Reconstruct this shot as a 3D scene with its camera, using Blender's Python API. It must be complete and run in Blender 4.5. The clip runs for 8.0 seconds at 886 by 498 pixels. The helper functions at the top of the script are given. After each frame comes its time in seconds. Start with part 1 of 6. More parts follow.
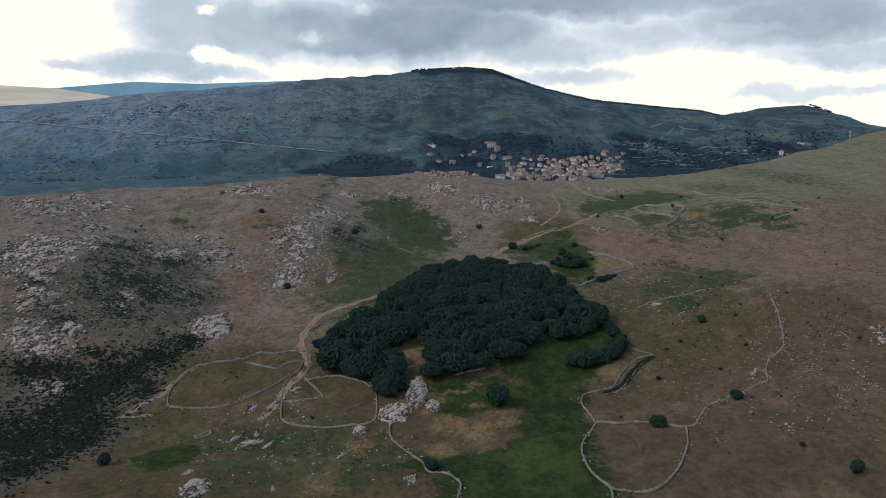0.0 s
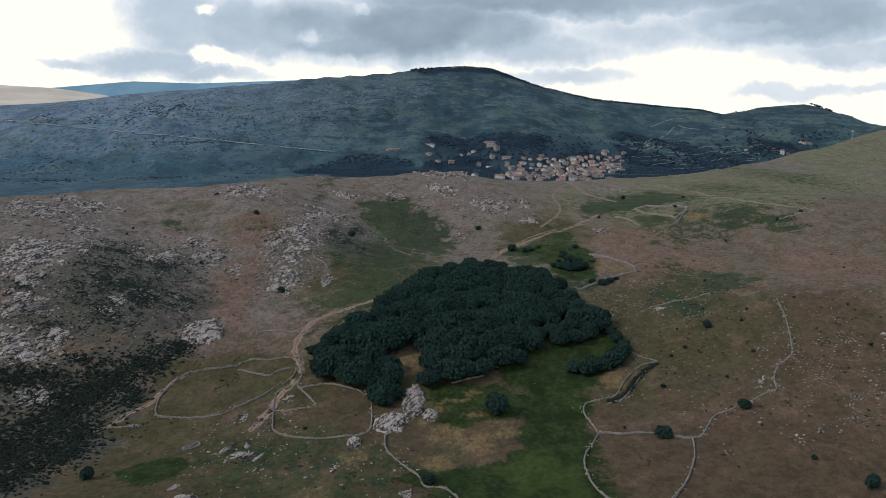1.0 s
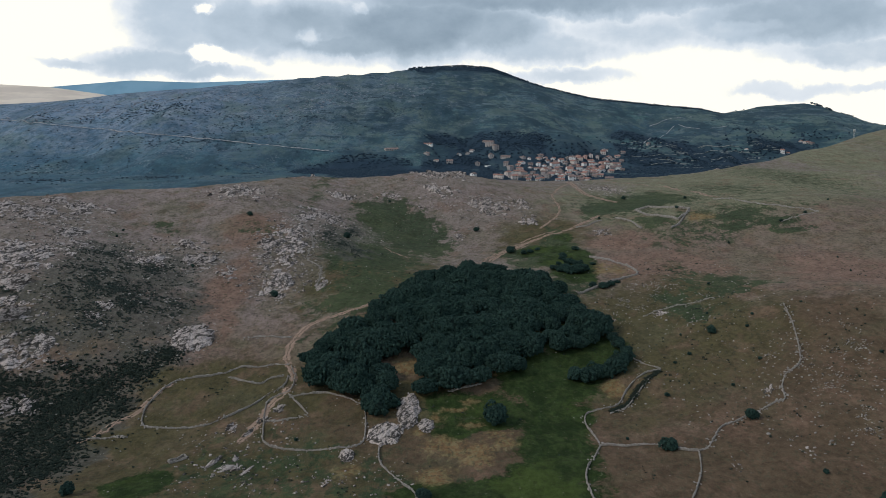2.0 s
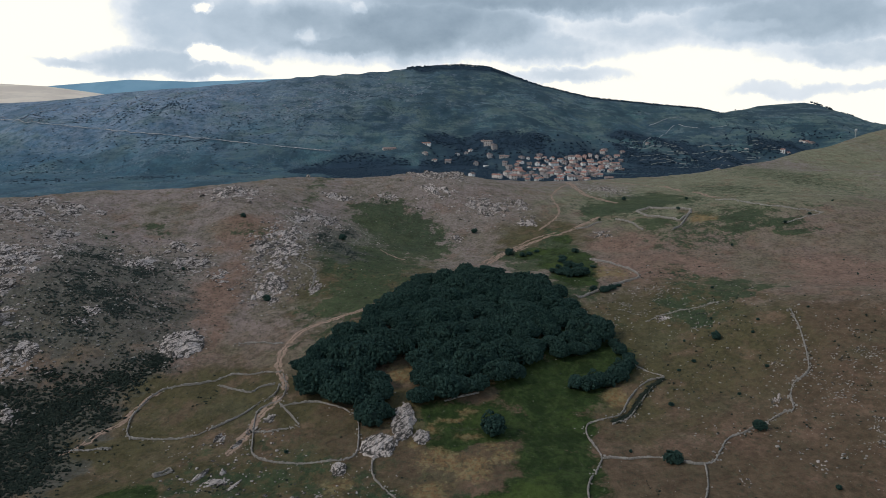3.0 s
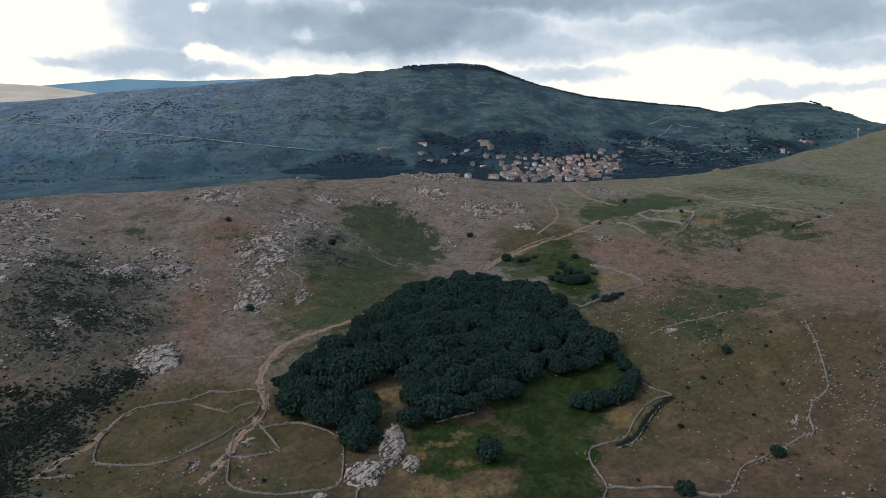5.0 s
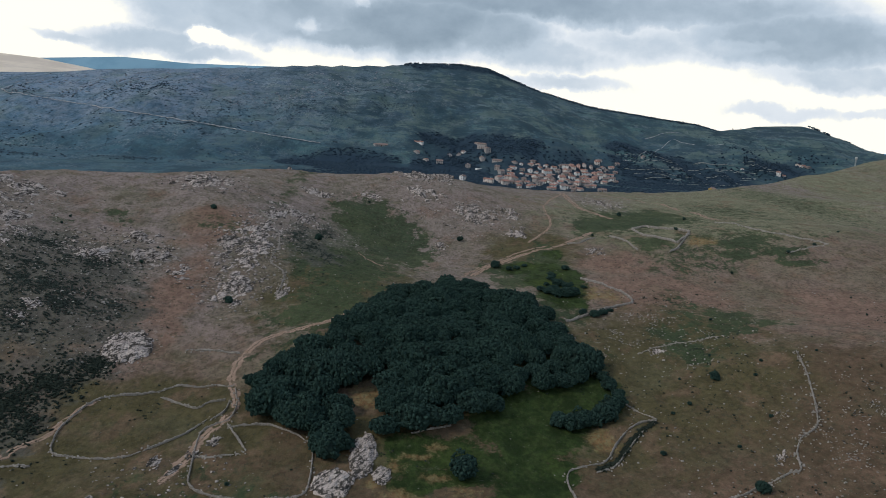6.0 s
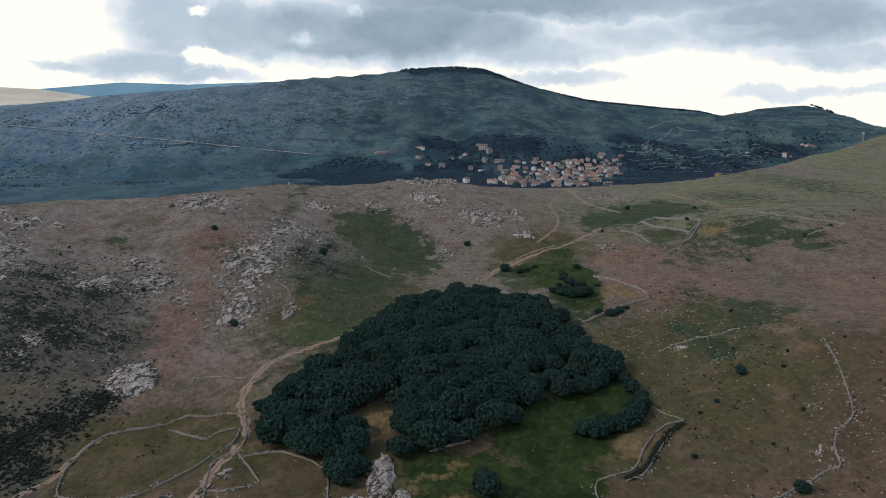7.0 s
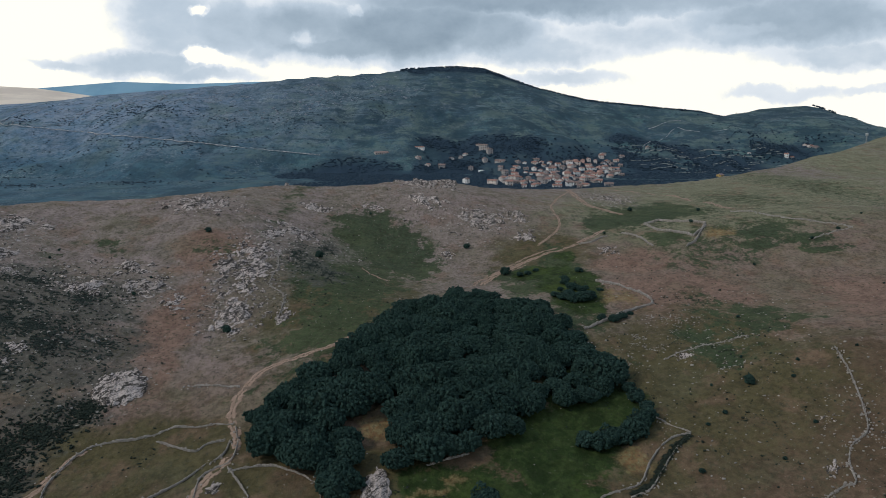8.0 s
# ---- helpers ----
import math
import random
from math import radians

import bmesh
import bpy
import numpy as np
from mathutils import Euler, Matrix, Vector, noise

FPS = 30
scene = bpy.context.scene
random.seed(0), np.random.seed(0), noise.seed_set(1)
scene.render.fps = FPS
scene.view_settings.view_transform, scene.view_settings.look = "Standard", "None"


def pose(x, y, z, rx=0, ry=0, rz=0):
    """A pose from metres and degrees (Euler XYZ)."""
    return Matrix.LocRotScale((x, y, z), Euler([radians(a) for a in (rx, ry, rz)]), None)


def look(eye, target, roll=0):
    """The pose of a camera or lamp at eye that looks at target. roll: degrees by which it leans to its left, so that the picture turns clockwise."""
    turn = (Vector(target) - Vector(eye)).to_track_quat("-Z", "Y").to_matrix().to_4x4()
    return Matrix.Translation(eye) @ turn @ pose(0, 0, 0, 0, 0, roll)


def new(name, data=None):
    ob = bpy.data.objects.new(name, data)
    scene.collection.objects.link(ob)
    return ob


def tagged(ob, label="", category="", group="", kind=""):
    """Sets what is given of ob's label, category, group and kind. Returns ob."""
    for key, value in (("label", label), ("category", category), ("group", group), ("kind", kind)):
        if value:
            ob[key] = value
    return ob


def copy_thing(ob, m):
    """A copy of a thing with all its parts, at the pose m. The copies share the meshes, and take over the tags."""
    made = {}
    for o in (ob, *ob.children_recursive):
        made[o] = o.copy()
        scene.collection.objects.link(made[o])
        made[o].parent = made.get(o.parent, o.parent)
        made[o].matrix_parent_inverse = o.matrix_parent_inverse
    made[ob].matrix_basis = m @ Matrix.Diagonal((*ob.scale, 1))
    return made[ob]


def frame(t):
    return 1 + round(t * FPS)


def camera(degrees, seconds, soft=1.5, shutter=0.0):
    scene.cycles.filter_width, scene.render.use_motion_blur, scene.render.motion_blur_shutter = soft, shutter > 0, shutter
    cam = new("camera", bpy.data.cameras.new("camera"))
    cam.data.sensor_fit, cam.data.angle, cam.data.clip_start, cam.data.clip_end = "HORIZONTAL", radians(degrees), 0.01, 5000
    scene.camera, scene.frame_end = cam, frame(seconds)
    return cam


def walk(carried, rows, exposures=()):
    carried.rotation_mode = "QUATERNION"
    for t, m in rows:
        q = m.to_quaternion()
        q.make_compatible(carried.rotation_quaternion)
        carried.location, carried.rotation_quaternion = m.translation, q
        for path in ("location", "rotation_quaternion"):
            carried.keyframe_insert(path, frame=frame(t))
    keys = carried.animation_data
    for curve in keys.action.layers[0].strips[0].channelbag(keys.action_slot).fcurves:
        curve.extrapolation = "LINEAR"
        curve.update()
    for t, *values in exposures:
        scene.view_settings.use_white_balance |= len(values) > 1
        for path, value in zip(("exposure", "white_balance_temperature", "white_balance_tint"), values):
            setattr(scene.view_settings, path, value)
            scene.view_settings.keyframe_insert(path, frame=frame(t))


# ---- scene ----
# ---- camera: a drone gliding forward and level at about nine metres a second, with gusts late on ----
cam = camera(57.9, 8.0, soft=0.8)
METRES, EYE, TILT, LEAN, TURN = 70.0, 90.0, -9.7, 0.0, 0.0
ROWS = [
    (0.0, 0.0, 0.0, 0.0, 0.0, 0.0, -0.0),
    (0.5, 0.005, 0.0615, 0.0103, -0.02, -0.02, 0.03),
    (1.0, 0.0102, 0.1228, 0.0203, -0.03, -0.04, 0.05),
    (1.5, 0.0157, 0.1848, 0.0312, -0.07, -0.07, 0.07),
    (3.0, 0.033, 0.3699, 0.0638, -0.2, -0.15, 0.09),
    (3.5, 0.0386, 0.4319, 0.0744, -0.26, -0.16, 0.1),
    (4.0, 0.0439, 0.494, 0.0845, -0.32, -0.17, 0.12),
    (4.5, 0.0496, 0.5554, 0.0949, -0.37, -0.19, 0.14),
    (5.3, 0.0589, 0.6538, 0.1115, -0.43, -0.18, 0.14),
    (5.7, 0.0635, 0.703, 0.1198, -0.45, -0.17, 0.14),
    (5.8, 0.0647, 0.7153, 0.1219, -0.46, -0.17, 0.13),
    (5.9, 0.0659, 0.7276, 0.124, -0.98, -0.17, -3.02),
    (6.0, 0.067, 0.7399, 0.1261, -1.1, -0.17, -3.67),
    (6.1, 0.0679, 0.7521, 0.1283, -1.14, -0.14, -3.9),
    (6.3, 0.0698, 0.7765, 0.1326, -1.2, -0.05, -4.35),
    (6.4, 0.0708, 0.7888, 0.1348, -0.9, 0.02, -2.4),
    (6.5, 0.0717, 0.801, 0.1369, -0.65, 0.06, -0.74),
    (6.6, 0.0726, 0.8132, 0.139, -0.55, 0.06, -0.1),
    (6.7, 0.0735, 0.8254, 0.1412, -0.52, 0.06, 0.08),
    (7.0, 0.0763, 0.862, 0.1476, -0.5, 0.06, 0.15),
    (7.3, 0.0792, 0.8982, 0.1534, -0.52, 0.06, 0.1),
    (7.5, 0.0811, 0.9224, 0.1573, -0.75, 0.05, -1.51),
    (7.8, 0.0838, 0.9581, 0.1638, -0.51, 0.05, -0.1),
    (8.0, 0.0857, 0.982, 0.1682, -0.49, 0.05, 0.07),
]
walk(cam, [(t, pose(0, 0, EYE, TILT, LEAN, TURN) @ pose(METRES * x, METRES * y, METRES * z, 90 + pitch, roll, yaw)) for t, x, y, z, yaw, pitch, roll in ROWS])

# ---- daylight: a broken overcast with bright gaps low over the hills, and a weak sun behind it ----
world = bpy.data.worlds.new("world")
scene.world = world
world.use_nodes = True
wt = world.node_tree
wt.nodes.clear()


class Graph:
    """Short hand for node trees."""

    def __init__(self, tree):
        self.tree = tree

    def node(self, kind, ins=(), **props):
        n = self.tree.nodes.new(kind)
        for k, v in props.items():
            if k == "operation":
                n.operation = v
            elif k == "sky_type":
                n.sky_type = v
            elif k == "data_type":
                n.data_type = v
            elif k == "blend_type":
                n.blend_type = v
            elif k == "attribute_name":
                n.attribute_name = v
            elif k == "feature":
                n.feature = v
            elif k == "distance":
                n.distance = v
        for k, v in dict(ins).items():
            self.put(n.inputs[k], v)
        return n

    def put(self, socket, v):
        if isinstance(v, bpy.types.NodeSocket):
            self.tree.links.new(v, socket)
        elif isinstance(v, (tuple, list)) and len(v) == 3 and socket.type == "RGBA":
            socket.default_value = (*v, 1)
        else:
            socket.default_value = v

    def math(self, op, a, b=0.0, c=0.0):
        return self.node("ShaderNodeMath", {0: a, 1: b, 2: c}, operation=op).outputs[0]

    def step(self, v, a, b, lo=0.0, hi=1.0):
        n = self.node("ShaderNodeMapRange", {"Value": v, "From Min": a, "From Max": b, "To Min": lo, "To Max": hi})
        n.interpolation_type = "SMOOTHSTEP"
        return n.outputs[0]

    def mix(self, f, a, b, blend="MIX"):
        n = self.node("ShaderNodeMix", data_type="RGBA", blend_type=blend)
        self.put(n.inputs[0], f)
        self.put(n.inputs[6], a)
        self.put(n.inputs[7], b)
        return n.outputs[2]

    def noise(self, vector, scale, detail=4.0, rough=0.55, out=0):
        n = self.node("ShaderNodeTexNoise", {"Scale": scale, "Detail": detail, "Roughness": rough})
        self.put(n.inputs["Vector"], vector)
        return n.outputs[out]

    def stretch(self, vector, x, y, z):
        return self.node("ShaderNodeMapping", {"Vector": vector, "Scale": (x, y, z)}).outputs[0]


SUN_TURN, SUN_HIGH = radians(-110), radians(40)
w = Graph(wt)
way = w.node("ShaderNodeTexCoord").outputs["Generated"]
sky = w.node("ShaderNodeTexSky", sky_type="NISHITA")
sky.sun_disc, sky.sun_elevation, sky.sun_rotation = False, SUN_HIGH, SUN_TURN
sky_light = w.node("ShaderNodeVectorMath", {0: sky.outputs[0], 1: (0.07, 0.07, 0.07)}, operation="MULTIPLY").outputs[0]
xyz = w.node("ShaderNodeSeparateXYZ", {0: way})
az = w.math("ARCTAN2", xyz.outputs[0], xyz.outputs[1])
el = w.math("ARCSINE", xyz.outputs[2])
# the cloud deck: grey banks and the bright holes in them, as heading, height, two half-widths in degrees, and depth
BANKS = [
    (-17.8, 6.28, 3.44, 3.23, 0.46), (-14.0, 5.62, 4.45, 2.43, 0.56), (-9.0, 5.53, 6.87, 2.43, 0.64), (-2.0, 5.67, 7.68, 2.67, 0.82), (-11.7, 4.22, 2.22, 1.13, 0.5), (-17.0, 4.58, 3.44, 1.46, 0.44),
    (-6.6, 4.52, 7.68, 0.97, 0.7), (2.7, 5.35, 6.07, 2.02, 0.66), (7.5, 4.27, 5.26, 1.37, 0.42), (4.7, 7.56, 13.75, 1.62, 0.8), (15.6, 7.39, 13.34, 1.62, 0.66),
    (23.5, 5.72, 10.11, 2.1, 0.66), (16.4, 5.29, 10.51, 1.62, 0.36), (-19.2, 3.2, 5.05, 1.13, 0.46), (-23.6, 2.92, 3.44, 0.4, 0.36), (-15.5, 2.48, 4.45, 0.61, 0.42),
    (8.7, 2.43, 4.65, 0.65, 0.33), (23.5, 1.44, 4.45, 0.57, 0.24), (26.8, 3.63, 6.07, 0.97, 0.38), (28.6, 1.56, 2.83, 0.4, 0.22), (13.7, 6.02, 3.64, 1.82, 0.3)]
HOLES = [
    (-16.3, 6.83, 0.97, 0.44, 0.5), (-15.4, 3.61, 1.7, 0.61, 0.62), (-9.0, 5.05, 0.81, 0.69, 0.28), (13.5, 6.3, 1.62, 0.73, 0.06),
    (-5.6, 6.96, 0.57, 0.49, 0.2), (20.4, 5.06, 3.23, 0.49, 0.12)]
swirl = w.node("ShaderNodeVectorMath", {0: w.noise(way, 8.0, 5.0, 0.6, 1), 1: (0.5, 0.5, 0.5)}, operation="SUBTRACT").outputs[0]
curl = w.node("ShaderNodeVectorMath", {0: w.noise(way, 30.0, 6.0, 0.62, 1), 1: (0.5, 0.5, 0.5)}, operation="SUBTRACT").outputs[0]
aim = w.node("ShaderNodeCombineXYZ", {0: az, 1: el, 2: 0.0}).outputs[0]
aim = w.node("ShaderNodeVectorMath", {0: swirl, 1: (0.085, 0.040, 0.0), 2: aim}, operation="MULTIPLY_ADD").outputs[0]
aim = w.node("ShaderNodeVectorMath", {0: curl, 1: (0.034, 0.024, 0.0), 2: aim}, operation="MULTIPLY_ADD").outputs[0]


def cloud(spot, soft_from, soft_to):
    a, e, ra, re, deep = spot
    k = (1 / radians(ra), 1 / radians(re), 0.0)
    away = w.node("ShaderNodeVectorMath", {0: aim, 1: k, 2: (-radians(a) * k[0], -radians(e) * k[1], 0.0)}, operation="MULTIPLY_ADD").outputs[0]
    r = w.node("ShaderNodeVectorMath", {0: away}, operation="LENGTH").outputs["Value"]
    return w.step(r, soft_from, soft_to, 0.0, deep)


deep = 0.0
for spot in BANKS:
    deep = w.math("MAXIMUM", deep, cloud(spot, 1.28, 0.35))
for spot in HOLES:
    deep = w.math("SUBTRACT", deep, cloud(spot, 1.15, 0.4))
billow = w.noise(w.stretch(way, 1, 1, 1.8), 5.0, 7.0, 0.58)
puff = w.noise(w.stretch(way, 1, 1, 1.6), 16.0, 7.0, 0.62)
# round the rest of the horizon the same broken deck goes on
elsewhere = w.step(w.math("ABSOLUTE", az), 0.56, 0.72)
deep = w.math("ADD", w.math("MULTIPLY", deep, w.math("SUBTRACT", 1.0, elsewhere)), w.math("MULTIPLY", elsewhere, w.math("MULTIPLY", w.step(billow, 0.38, 0.62), w.step(el, 0.02, 0.12, 0.2, 0.8))))
grain = w.math("ADD", w.math("MULTIPLY_ADD", billow, 0.36, -0.18), w.math("MULTIPLY_ADD", puff, 0.40, -0.20))
deep = w.math("ADD", deep, w.math("MULTIPLY", grain, w.math("MULTIPLY_ADD", w.step(deep, 0.0, 0.35), 0.85, 0.15)))
low = w.mix(w.step(deep, 0.02, 0.24), (1.06, 1.03, 0.91), (0.72, 0.775, 0.84))
low = w.mix(w.step(deep, 0.20, 0.50), low, (0.475, 0.565, 0.665))
low = w.mix(w.step(deep, 0.45, 0.75), low, (0.325, 0.41, 0.50))
low = w.mix(w.step(deep, 0.68, 1.02), low, (0.195, 0.265, 0.345))
high = w.step(el, 0.16, 0.4)
over = w.mix(high, low, w.mix(w.step(billow, 0.35, 0.65), (0.195, 0.25, 0.335), (0.38, 0.44, 0.525)))
cloudy = w.mix(0.06, over, sky_light)
back = w.node("ShaderNodeBackground", {"Color": cloudy, "Strength": 1.0})
w.node("ShaderNodeOutputWorld", {"Surface": back.outputs[0]})

sun_data = bpy.data.lights.new("sun", "SUN")
sun_data.energy, sun_data.angle, sun_data.color = 1.15, radians(12), (1.0, 0.925, 0.81)
sun = new("sun", sun_data)
sun_way = Vector((math.sin(SUN_TURN) * math.cos(SUN_HIGH), math.cos(SUN_TURN) * math.cos(SUN_HIGH), math.sin(SUN_HIGH)))
sun.matrix_world = look(sun_way * 300, (0, 0, 0))
scene.view_settings.exposure = 0.12

# ---- relief ----
# broad swells of the near upland: east, north, radius, height
PLANE = (14.65, -3.74, 8.83)
SWELLS = [
    (-72, 257, 55, -14.2), (240, 440, 80, 12.2), (120, 720, 80, -15.1), (155, 272, 38, 8.4), (10, 450, 55, -11.1),
    (-130, 234, 38, -8.7), (345, 633, 38, 9.4), (320, 800, 80, -8.6), (155, 196, 38, 5.3), (-92, 348, 38, -7.5),
    (-244, 405, 38, 8.5), (402, 899, 38, -5.3), (41, 253, 38, -7.2), (-111, 481, 38, 8.7), (3, 576, 38, 6.9),
    (136, 405, 38, -3.0), (-149, 329, 38, 8.5),
]
FOLDS = [
    (-206, 481, 38, 6.0), (-16, 196, 38, -4.0), (193, 291, 38, 6.8), (3, 291, 38, 2.9), (280, 600, 80, 5.1),
    (98, 519, 38, -3.5), (-35, 462, 38, -6.6), (60, 310, 38, -3.3), (-168, 253, 38, -6.6), (-130, 405, 38, -3.6),
    (-73, 424, 38, 5.6), (-206, 386, 38, 4.7), (155, 310, 38, 5.5), (-92, 576, 38, 2.4), (155, 481, 38, 3.4),
    (231, 481, 38, 5.0), (250, 386, 38, 4.2), (300, 780, 55, 2.6), (400, 860, 70, 4.2), (510, 950, 80, 4.6),
]
# knolls along the brow
KNOLLS = [(-225, 430, 34, 1.0), (-185, 475, 34, 1.2), (-140, 505, 34, -0.5), (-105, 544, 34, 3.4), (-70, 573, 34, -1.7), (0, 587, 34, 2.1), (35, 622, 34, -1.4), (70, 656, 34, 0.6), (150, 714, 34, 0.5), (190, 728, 34, -1.8), (230, 739, 34, -3.9), (275, 755, 55, 2.2), (330, 805, 55, -2.1), (390, 859, 55, 6.5), (450, 907, 75, -8.7), (520, 948, 75, 16.0)]
# the brow behind which the upland falls away: east, north
BROW = [(-4000, 380), (-300, 390), (-233, 425), (-194, 475), (-126, 520), (-87, 575), (0, 592), (52, 645), (105, 695),
        (160, 725), (269, 755), (330, 810), (430, 900), (510, 950), (640, 1000), (4000, 1100)]
# skyline of the mountain: east at the ridge, its distance north, its height
RIDGE = [(-4000, 1650, 40), (-1500, 1690, 70), (-925, 1700, 103), (-812, 1712, 111), (-698, 1725, 123), (-582, 1737, 135), (-464, 1750, 145),
         (-378, 1803, 153), (-287, 1856, 166), (-189, 1910, 174), (-93, 1956, 184), (-59, 1966, 192), (56, 2000, 199), (117, 1987, 193),
         (165, 1977, 175), (238, 1961, 148), (354, 1922, 119), (474, 1868, 105), (576, 1819, 94), (615, 1800, 83), (727, 1850, 101),
         (791, 1850, 106), (836, 1849, 108), (880, 1850, 85), (922, 1850, 58), (960, 1850, 34), (1000, 1850, 12), (1056, 1850, -4), (1200, 1850, -10), (1800, 1850, -20)]


def smooth(a, b, v):
    s = np.clip((v - a) / (b - a), 0, 1)
    return s * s * (3 - 2 * s)


def ripple(x, y, size, seed=0.0, octaves=4):
    """Smooth noise of about -1 to 1 from turned and bent waves."""
    v, amp, total = 0.0, 1.0, 0.0
    for k in range(octaves):
        a = 0.7 + 2.4 * k + seed
        f = 2 * np.pi / size * 1.9 ** k
        u, w = (x * np.cos(a) + y * np.sin(a)) * f, (y * np.cos(a) - x * np.sin(a)) * f
        v = v + amp * np.sin(u + 1.3 * np.sin(0.63 * w + a) + seed) * np.cos(0.81 * w + 1.1 * np.sin(0.57 * u) + 2 * a)
        total += amp
        amp *= 0.55
    return v / total * 1.6


def upland(x, y):
    yy = np.maximum(y, 100 + (y - 100) * 0.2)
    z = PLANE[0] + PLANE[1] * np.clip(x, -400, 500) / 100 + PLANE[2] * (yy - 300) / 100
    for cx, cy, r, h in SWELLS + FOLDS + KNOLLS:
        z = z + h * np.exp(-((x - cx) ** 2 + (y - cy) ** 2) / (2 * r * r))
    return z


def mountain(x, y):
    xr, yr, zr = np.array(RIDGE).T
    yr, zr = np.interp(x, xr, yr), np.interp(x, xr, zr)
    foot = np.interp(x, [-1500, -400, -150, 0, 400, 900], [860, 900, 1060, 1120, 1120, 1050])
    low = np.interp(x, [-1500, -400, -150, 0, 400, 900], [-80, -75, -55, -45, -40, -30])
    t = (y - foot) / (yr - foot)
    z = np.where(t < 1, low + (zr - low) * np.clip(t, 0, 1), zr - (t - 1) * 260)
    # gullies and shoulders on the flank, none on the ridge itself
    k = np.clip(t, 0, 1) * np.clip(1 - t, 0, 1) * 4
    z = z + k * (15 * ripple(x, y * 0.45, 420, 0.4) + 3 * ripple(x, y * 0.4, 150, 1.7))
    # the plain and the ridge beyond, far to the north-west
    far = np.interp(y, [2600, 3300, 4200, 4300, 4750, 4990], [-60, 80, 230, 225, 80, 40])
    far = far * np.interp(x, [-4000, -2329, -2002, -1735, -1500, -1300], [1.0, 1.0, 0.92, 0.76, 0.3, 0.0])
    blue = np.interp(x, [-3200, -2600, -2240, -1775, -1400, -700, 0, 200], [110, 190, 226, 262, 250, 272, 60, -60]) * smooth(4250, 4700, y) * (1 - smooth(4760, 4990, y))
    east = 1 - smooth(-1500, -1300, x)
    return np.maximum(np.maximum(z, -80), np.maximum(far * east - 80 * (1 - east), blue))


def height(x, y):
    x, y = np.asarray(x, float), np.asarray(y, float)
    bx, by = np.array(BROW, float).T
    s = y - np.interp(x, bx, by)
    near = upland(x, np.minimum(y, y - np.maximum(s, 0)))
    near = near + 0.45 * ripple(x, y, 38, 0.2) + 0.2 * ripple(x, y, 11, 2.2)
    # past the brow the ground rounds off and falls steeply away
    over = np.clip(s + 8, 0, 40)
    near = near - over ** 2 / 130 - 0.6 * np.maximum(s - 32, 0)
    w = smooth(30, 260, s)
    return near * (1 - w) + mountain(x, y) * w


# ---- cover of the upland: east, north and the two half-widths of each patch ----
LUSH = [ (9, 253, 12, 7), (14, 241, 8, 5), (1, 244, 4, 4), (36, 267, 13, 15), (36, 244, 10, 19), (33, 219, 10, 17), (22, 198, 18, 6), (25, 185, 14, 10), (5, 236, 5, 4), (54, 288, 8, 10), (20, 249, 8, 6), (-2, 202, 8, 5), (38, 274, 18, 18), (51, 296, 13, 14), (28, 205, 10, 12), (14, 200, 14, 8), (20, 186, 22, 12), (64, 402, 12, 34), (52, 432, 10, 12), (-76, 208, 7, 10), (59, 293, 8, 15), (70, 456, 4, 9) ]
MOSS = [ (-71, 273, 32, 17), (-42, 256, 12, 12), (-55, 214, 42, 29), (-94, 241, 22, 17), (-70, 260, 18, 12), (-38, 382, 42, 59), (65, 301, 36, 59), (101, 316, 25, 58), (-4, 250, 22, 15), (-61, 189, 33, 18), (-24, 197, 18, 21), (59, 471, 27, 38) ]
STRAW = [(-2, 226, 4, 5), (4, 227, 6, 6), (11, 222, 4, 6), (17, 234, 5, 3), (20, 228, 3, 3), (-10, 279, 5, 7), (80, 384, 8, 10), (57, 264, 4, 6), (-31, 190, 5, 7), (-1, 212, 5, 5), (-23, 214, 4, 5), (147, 464, 7, 8), (-14, 250, 2, 4), (0, 244, 3, 3), (-5, 236, 2, 3), (6, 251, 4, 2), (11, 256, 3, 2), (10, 241, 3, 2)]
PASTURE = [ (234, 635, 99, 122), (393, 1029, 59, 456), (170, 548, 88, 83), (485, 1194, 33, 432) ]
# dark brown cover, spread widely so that the near ground is darker
DARK_BROWN = [ (-55, 195, 56, 30), (31, 192, 42, 26), (89, 205, 33, 35), (95, 255, 26, 32), (130, 266, 22, 44), (-35, 244, 13, 12), (53, 205, 10, 20), (-77, 265, 16, 9), (-90, 191, 16, 17), (-13, 212, 81, 32), (12, 248, 62, 24), (68, 198, 42, 29) ]
STONY = [ (119, 229, 15, 37), (119, 247, 11, 23), (143, 277, 12, 31), (101, 230, 9, 27), (86, 330, 27, 27) ]
RUST = [ (90, 275, 26, 34), (106, 300, 24, 26), (86, 234, 20, 24), (128, 262, 16, 30), (-88, 320, 11, 31), (-92, 361, 11, 32), (-95, 424, 18, 24), (103, 382, 29, 41), (109, 330, 21, 32), (176, 343, 29, 50), (-109, 277, 12, 10), (53, 208, 9, 15), (76, 268, 11, 22), (97, 440, 18, 19), (106, 379, 11, 19), (119, 398, 7, 17) ]
GRIT = [ (-175, 354, 34, 56), (-150, 284, 23, 14), (-134, 257, 14, 7), (-68, 396, 15, 55), (-92, 306, 10, 16), (31, 516, 28, 27), (-192, 407, 30, 36), (-60, 459, 28, 26), (-114, 494, 17, 26), (2, 563, 24, 21), (122, 620, 20, 51), (-117, 378, 23, 18) ]
